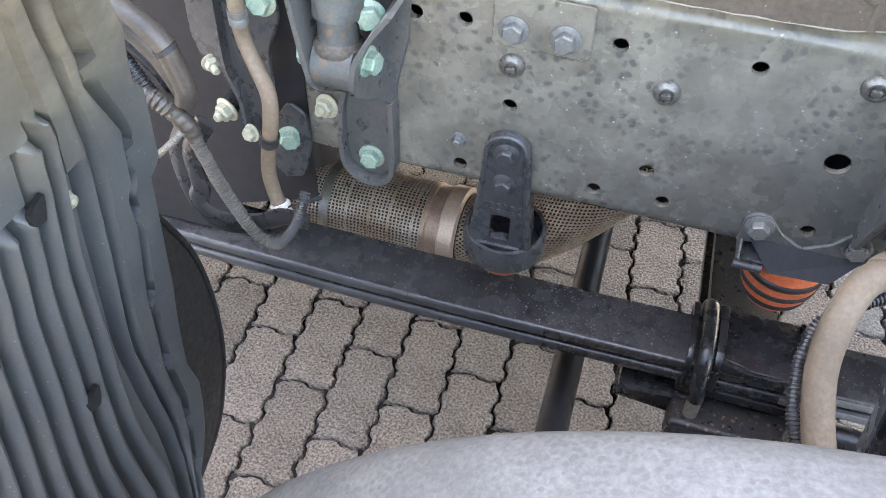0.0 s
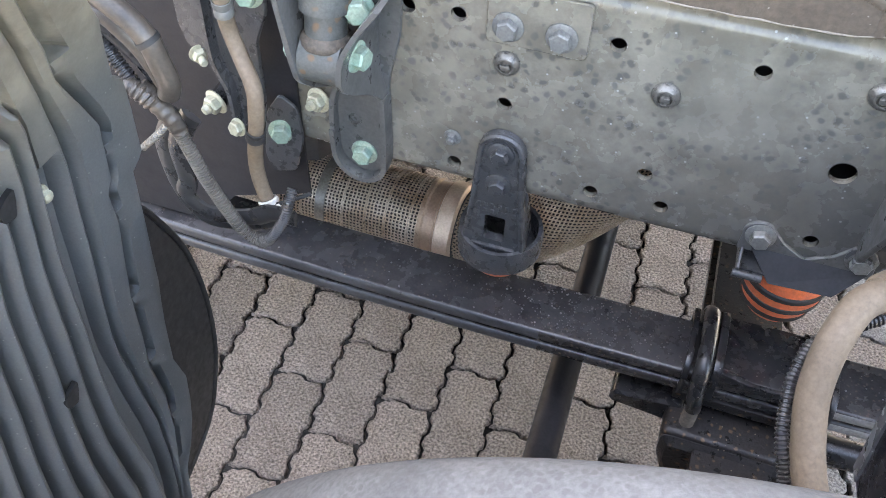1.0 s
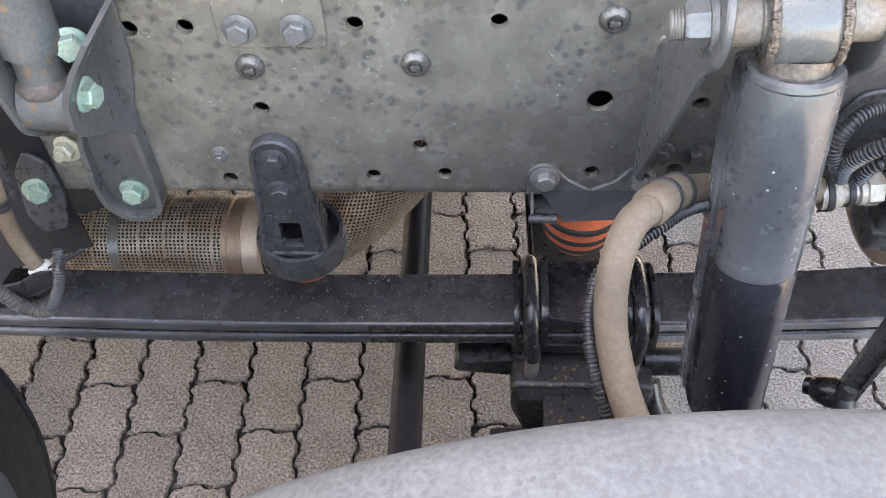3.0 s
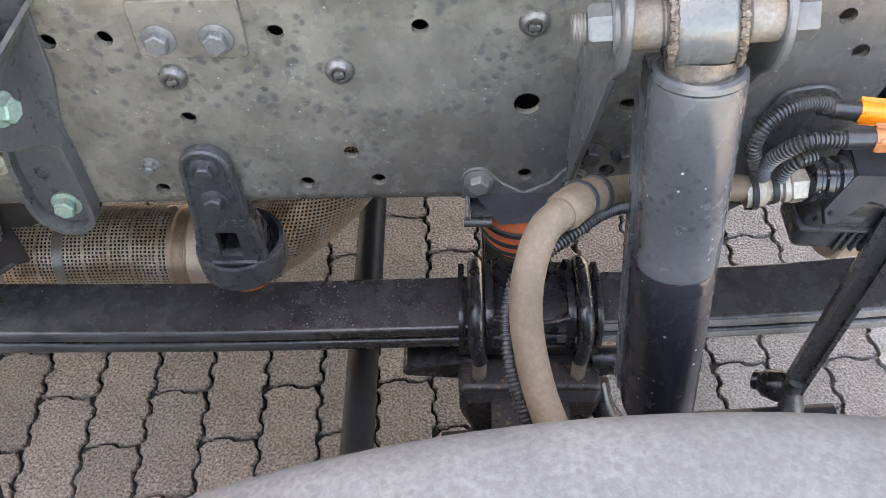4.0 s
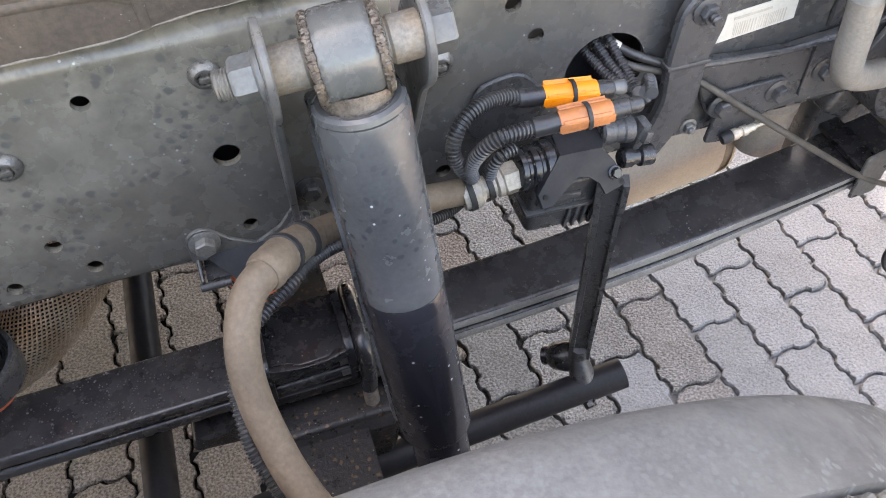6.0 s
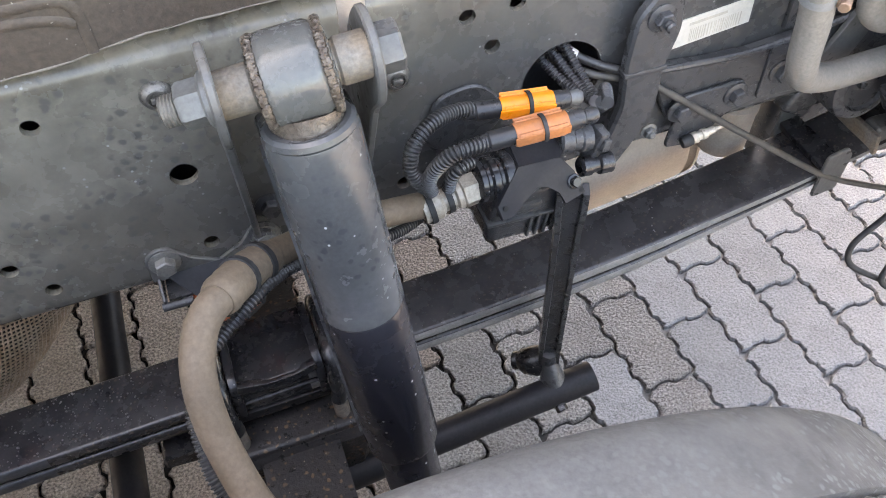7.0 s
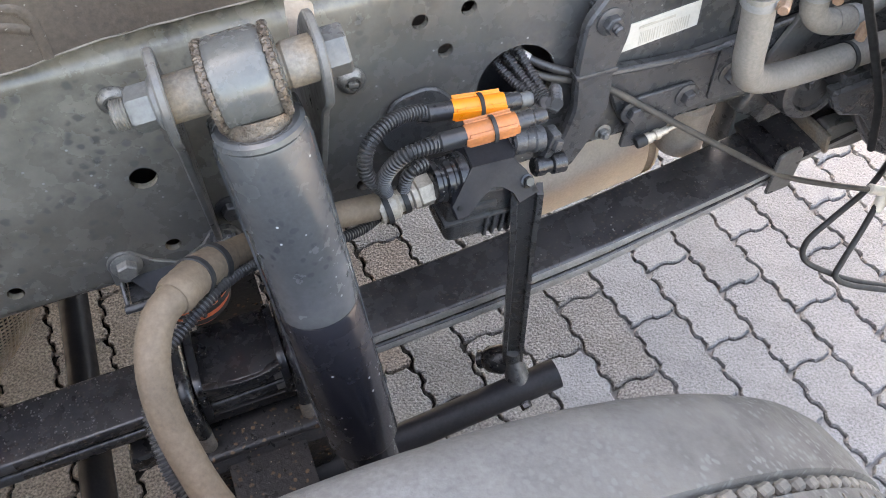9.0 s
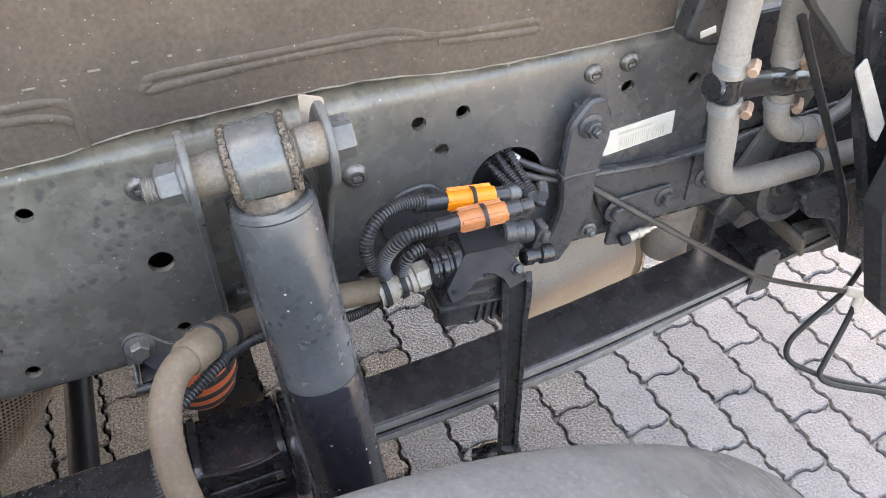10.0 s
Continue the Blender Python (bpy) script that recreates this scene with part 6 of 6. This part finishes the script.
hose("clutch_cable", [(0.46, -0.012, 0.885), (0.502, -0.022, 0.855), (0.60, -0.028, 0.775), (0.70, -0.03, 0.693), (0.787, -0.035, 0.625), (0.85, -0.05, 0.597), (0.93, -0.075, 0.575)], 0.0042, CABLE, "grey-brown cable slanting across to the front", "cable")
hose("black_lead", [(1.0, -0.04, 0.60), (0.938, -0.07, 0.575), (0.875, -0.083, 0.548), (0.838, -0.086, 0.515), (0.836, -0.095, 0.485), (0.865, -0.115, 0.465), (0.93, -0.135, 0.43), (1.1, -0.17, 0.36)], 0.0045, DARK, "black lead hanging in a loop over the paving", "cable")
hose("black_lead", [(0.95, -0.085, 0.555), (0.915, -0.105, 0.522), (0.885, -0.12, 0.485), (0.875, -0.128, 0.462), (0.905, -0.14, 0.44), (1.0, -0.16, 0.40), (1.1, -0.18, 0.35)], 0.0045, DARK, "black lead hanging in a loop over the paving", "cable")
joint = thing("lead_joint", "white taped joint where the leads meet", "cable joint", (0.95, -0.08, 0.56))
bm = bmesh.new()
rod(bm, (0.93, -0.075, 0.577), (0.957, -0.083, 0.566), 0.0075, 12, edge=0.002)
rod(bm, (0.957, -0.083, 0.566), (0.943, -0.092, 0.54), 0.0085, 12, edge=0.002)
part("tape", bm, LABEL, joint)
panel = thing("step_panel", "black plastic cab step panel with a pale strip", "step panel", (0.9, -0.2, 0.66))
bm = bmesh.new()
slab(bm, rounded([(0.73, 0.897), (0.791, 0.73), (0.857, 0.665), (1.2, 0.33), (1.3, 0.33), (1.3, 1.15), (0.78, 1.15), (0.742, 0.964)], 0.006), 0.04, pose(0, -0.2, 0, 90), 0.006)
part("lower_panel", bm, DARK, panel)
bm = bmesh.new()
slab(bm, rounded([(0.70, 1.1), (0.733, 0.98), (0.85, 0.7), (1.2, 0.6), (1.2, 1.2), (0.71, 1.2)], 0.01), 0.02, pose(0, -0.145, 0, 90), 0.004)
part("upper_panel", bm, BLACK, panel)
bm = bmesh.new()
slab(bm, rounded([(0.672, 1.06), (0.683, 1.072), (0.738, 0.985), (0.735, 0.962), (0.724, 0.972)], 0.004), 0.003, pose(0, -0.19, 0, 90), 0.001)
part("pale_strip", bm, ALU, panel, "pale grey worn strip")
bm = bmesh.new()
sweep(bm, smooth_path([(0.68, -0.1, 1.075), (0.72, -0.1, 1.0), (0.77, -0.1, 0.91), (0.818, -0.1, 0.82), (0.84, -0.1, 0.77), (0.86, -0.1, 0.70)], 6), 0.0052, 12)
solo("steering_hose", bm, DARK, "black rubber hose running down past the hoses", "hose")
bm = bmesh.new()
slab(bm, rounded([(0.612, 1.16), (0.642, 1.113), (0.674, 1.08), (0.7, 1.05), (0.797, 1.012), (1.1, 0.93), (1.1, 1.2)], 0.01), 0.02, pose(0, -0.13, 0, 90), 0.004)
solo("corner_cover", bm, COVER, "dusty grey plastic cover beside the hoses", "cover")

# ---- engine and cab masses added to close the place and block light ----
# plain mass added to keep the rail's holes and the ground dark
bm = bmesh.new()
block(bm, (1.6, 0.9, 0.9), pose(0.0, 0.68, 1.22), 0.03)
solo("engine_block", bm, ENGINE, "dark engine mass added behind the frame rail to block light", "engine")
# unseen box, sized so that its shadow covers rail, wheel and ground
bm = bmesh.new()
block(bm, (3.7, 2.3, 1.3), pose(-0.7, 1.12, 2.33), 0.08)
solo("cab", bm, CABIN, "unseen cab mass added above the engine to block the sun", "cab")
bm = bmesh.new()
slab(bm, [(-1.55, 0.75), (1.2, 0.75), (1.2, 1.03), (-1.55, 1.03)], 0.005, pose(0, 0.103, 0, 90))
solo("inner_plate", bm, ENGINE, "dark stiffening plate inside the frame rail", "plate")
bm = bmesh.new()
block(bm, (0.9, 0.4, 0.42), pose(-1.12, 0.36, 0.66), 0.03)
solo("gearbox", bm, ENGINE, "dark gearbox casing behind the rail", "gearbox")
bm = bmesh.new()
block(bm, (0.3, 0.16, 0.3), pose(-0.57, 0.4, 0.72), 0.02)
solo("oil_sump", bm, ENGINE, "dark engine sump behind the exhaust pipe", "engine")
# unseen cylinder added to cut light coming under the truck from +y
bm = bmesh.new()
rod(bm, (-1.6, 1.75, 0.6), (0.5, 1.75, 0.6), 0.36, 32, edge=0.03)
solo("fuel_tank", bm, ENGINE, "unseen dark cylinder added on the far side to block light", "tank")
# unseen block added to darken the ground from the rear end
bm = bmesh.new()
block(bm, (0.5, 2.2, 0.9), pose(-1.75, 0.9, 0.75), 0.04)
solo("rear_mass", bm, ENGINE, "unseen dark block added at the rear of the chassis to block light", "machinery")
# unseen wall added to shut out sky beyond the far flank
bm = bmesh.new()
block(bm, (3.5, 0.04, 1.28), pose(-0.8, 2.2, 1.05), 0.01)
solo("side_skirt", bm, ENGINE, "unseen dark wall added along the far flank to block light", "panel")

bm = bmesh.new()
block(bm, (0.75, 0.03, 0.5), pose(0.96, 0.13, 1.28), 0.01)
solo("front_bulkhead", bm, ENGINE, "dark bulkhead behind the coolant hoses", "panel")

# ---- grit on the spring ----
rng = random.Random(7)
bm = bmesh.new()
for k in range(420):
    x = rng.gauss(-0.24, 0.09) if k < 300 else rng.uniform(-0.7, 0.7)
    if not -0.75 < x < 0.78 or -0.06 < x < 0.11:
        continue
    y = rng.uniform(-0.018, 0.06)
    i = next(n for n in range(len(SPINE) - 1) if SPINE[n + 1][0] >= x)
    (xa, za), (xb, zb) = SPINE[i], SPINE[i + 1]
    z = za + (zb - za) * (x - xa) / (xb - xa)
    r = rng.uniform(0.0006, 0.0017)
    bmesh.ops.create_icosphere(bm, subdivisions=1, radius=r, matrix=Matrix.Translation((x, y, z + 0.0004)) @ Matrix.Diagonal((1, 1, 0.6, 1)))
tagged(solo("grit", bm, PAVERFAR, "pale grit scattered on the black spring", "grit"), kind="stuff")

# ---- paving ----
pavement = thing("pavement", "interlocking zigzag concrete pavers, dusty grey, with dark joints", "pavement", (0, 0, -0.03), kind="structure")
PITCH, LONG, GAP = 0.1122, 0.2245, 0.0025


def zig(s, period, height, share):
    """A trapezoid wave."""
    s = (s / period) % 1.0
    ramp_ = share
    if s < ramp_:
        return height * (2 * s / ramp_ - 1)
    if s < 0.5:
        return height
    if s < 0.5 + ramp_:
        return height * (1 - 2 * (s - 0.5) / ramp_)
    return -height


def paver_outline(gap):
    half_l, half_w = LONG / 2, PITCH / 2
    ends = [-0.4, -0.3, -0.2, 0.0, 0.09, 0.28, 0.4]
    sides = [0.005 + (k // 4) * 0.25 + (0.0, 0.0425, 0.125, 0.1675)[k % 4] for k in range(16)]

    def across(u):
        return float(np.interp(u, (-0.5, -0.3, -0.2, 0.0, 0.09, 0.28, 0.4, 0.5), (0.0, 0.0, 0.0052, 0.0052, -0.004, -0.004, 0.001, 0.001)))

    def side(y):
        return zig(y, LONG / 4, 0.0044, 0.17)

    out = [(u * PITCH, -half_l + across(u)) for u in ends]
    out += [(half_w + side(-half_l + v * LONG), -half_l + v * LONG) for v in sides]
    out += [(u * PITCH, half_l + across(u)) for u in ends[::-1]]
    out += [(-half_w + side(-half_l + v * LONG), -half_l + v * LONG) for v in sides[::-1]]
    return inset(out, gap)


def paver_rings():
    return [[(x, y, z) for x, y in paver_outline(GAP + d)] for d, z in ((0.0, -0.03), (0.0, -0.005), (0.003, 0.0))]


rings = paver_rings()


def worn_paver(seed, mat):
    """A paver whose edges are chipped and slightly crooked."""
    r = random.Random(seed)
    low, top = rings[0], rings[2]
    count = len(low)
    outer, inner = [], []
    for i in range(count):
        for f in (0.0, 0.5):
            slip = Vector((r.gauss(0, 0.0007), r.gauss(0, 0.0007)))
            chip = r.uniform(0.5, 1.25) + (1.2 if r.random() < 0.07 else 0.0)
            a = Vector(low[i][:2]).lerp(Vector(low[(i + 1) % count][:2]), f) + slip
            b = Vector(top[i][:2]).lerp(Vector(top[(i + 1) % count][:2]), f) + slip
            outer.append(a)
            inner.append(a.lerp(b, chip))
    b = bmesh.new()
    made = ring_loft(b, [[(p.x, p.y, -0.03) for p in outer], [(p.x, p.y, -0.005 + r.uniform(-0.001, 0.0015)) for p in outer], [(p.x, p.y, 0.0) for p in inner]], caps=False)
    b.faces.new(made[-1])
    return shaped(b, mat, 25, "paver")


TONES = [[worn_paver(20 + k, mat) for k in range(5)] for mat in (PAVERBROWN, PAVER, PAVERPALE)]
verts = [v for ring in rings for v in ring]
N = len(rings[0])
faces = [(k * N + i, k * N + (i + 1) % N, (k + 1) * N + (i + 1) % N, (k + 1) * N + i) for k in range(2) for i in range(N)] + [tuple(range(2 * N, 3 * N))]
GRID = pose(-0.8585, 0.2095, 0, 0, 0, 2.55)
far_v, far_f = [], []
near = 0
rng = random.Random(4)
for i in range(-60, 90):
    for j in range(-26, 40):
        spot_ = GRID @ Vector((i * PITCH, (j + (0.5 if i % 2 == 0 else 0.0)) * LONG, 0))
        m = Matrix.Translation((spot_.x, spot_.y, rng.uniform(-0.0016, 0.0012))) @ pose(0, 0, 0, rng.gauss(0, 0.45), rng.gauss(0, 0.6), 2.55 + rng.gauss(0, 0.35) + (180 if rng.random() < 0.0 else 0))
        if -1.25 < spot_.x < 1.75 and -0.45 < spot_.y < 1.15:
            # browner under the engine, greyer in front: warm and cool light as colour
            tone = spot_.x + 0.45 * (rng.random() - 0.5)
            spot("paver", TONES[0 if tone < 0.3 else 1 if tone < 0.8 else 2][near % 5], m, pavement)
            near += 1
        elif -3.2 < spot_.x < 4.2 and -1.8 < spot_.y < 3.4:
            base = len(far_v)
            far_v += [tuple(m @ Vector(v)) for v in verts]
            far_f += [tuple(base + k for k in f) for f in faces]
me = bpy.data.meshes.new("outer_pavers")
me.from_pydata(far_v, [], far_f)
me.materials.append(PAVERFAR)
tagged(adopt(new("outer_pavers", me), pavement), kind="stuff")
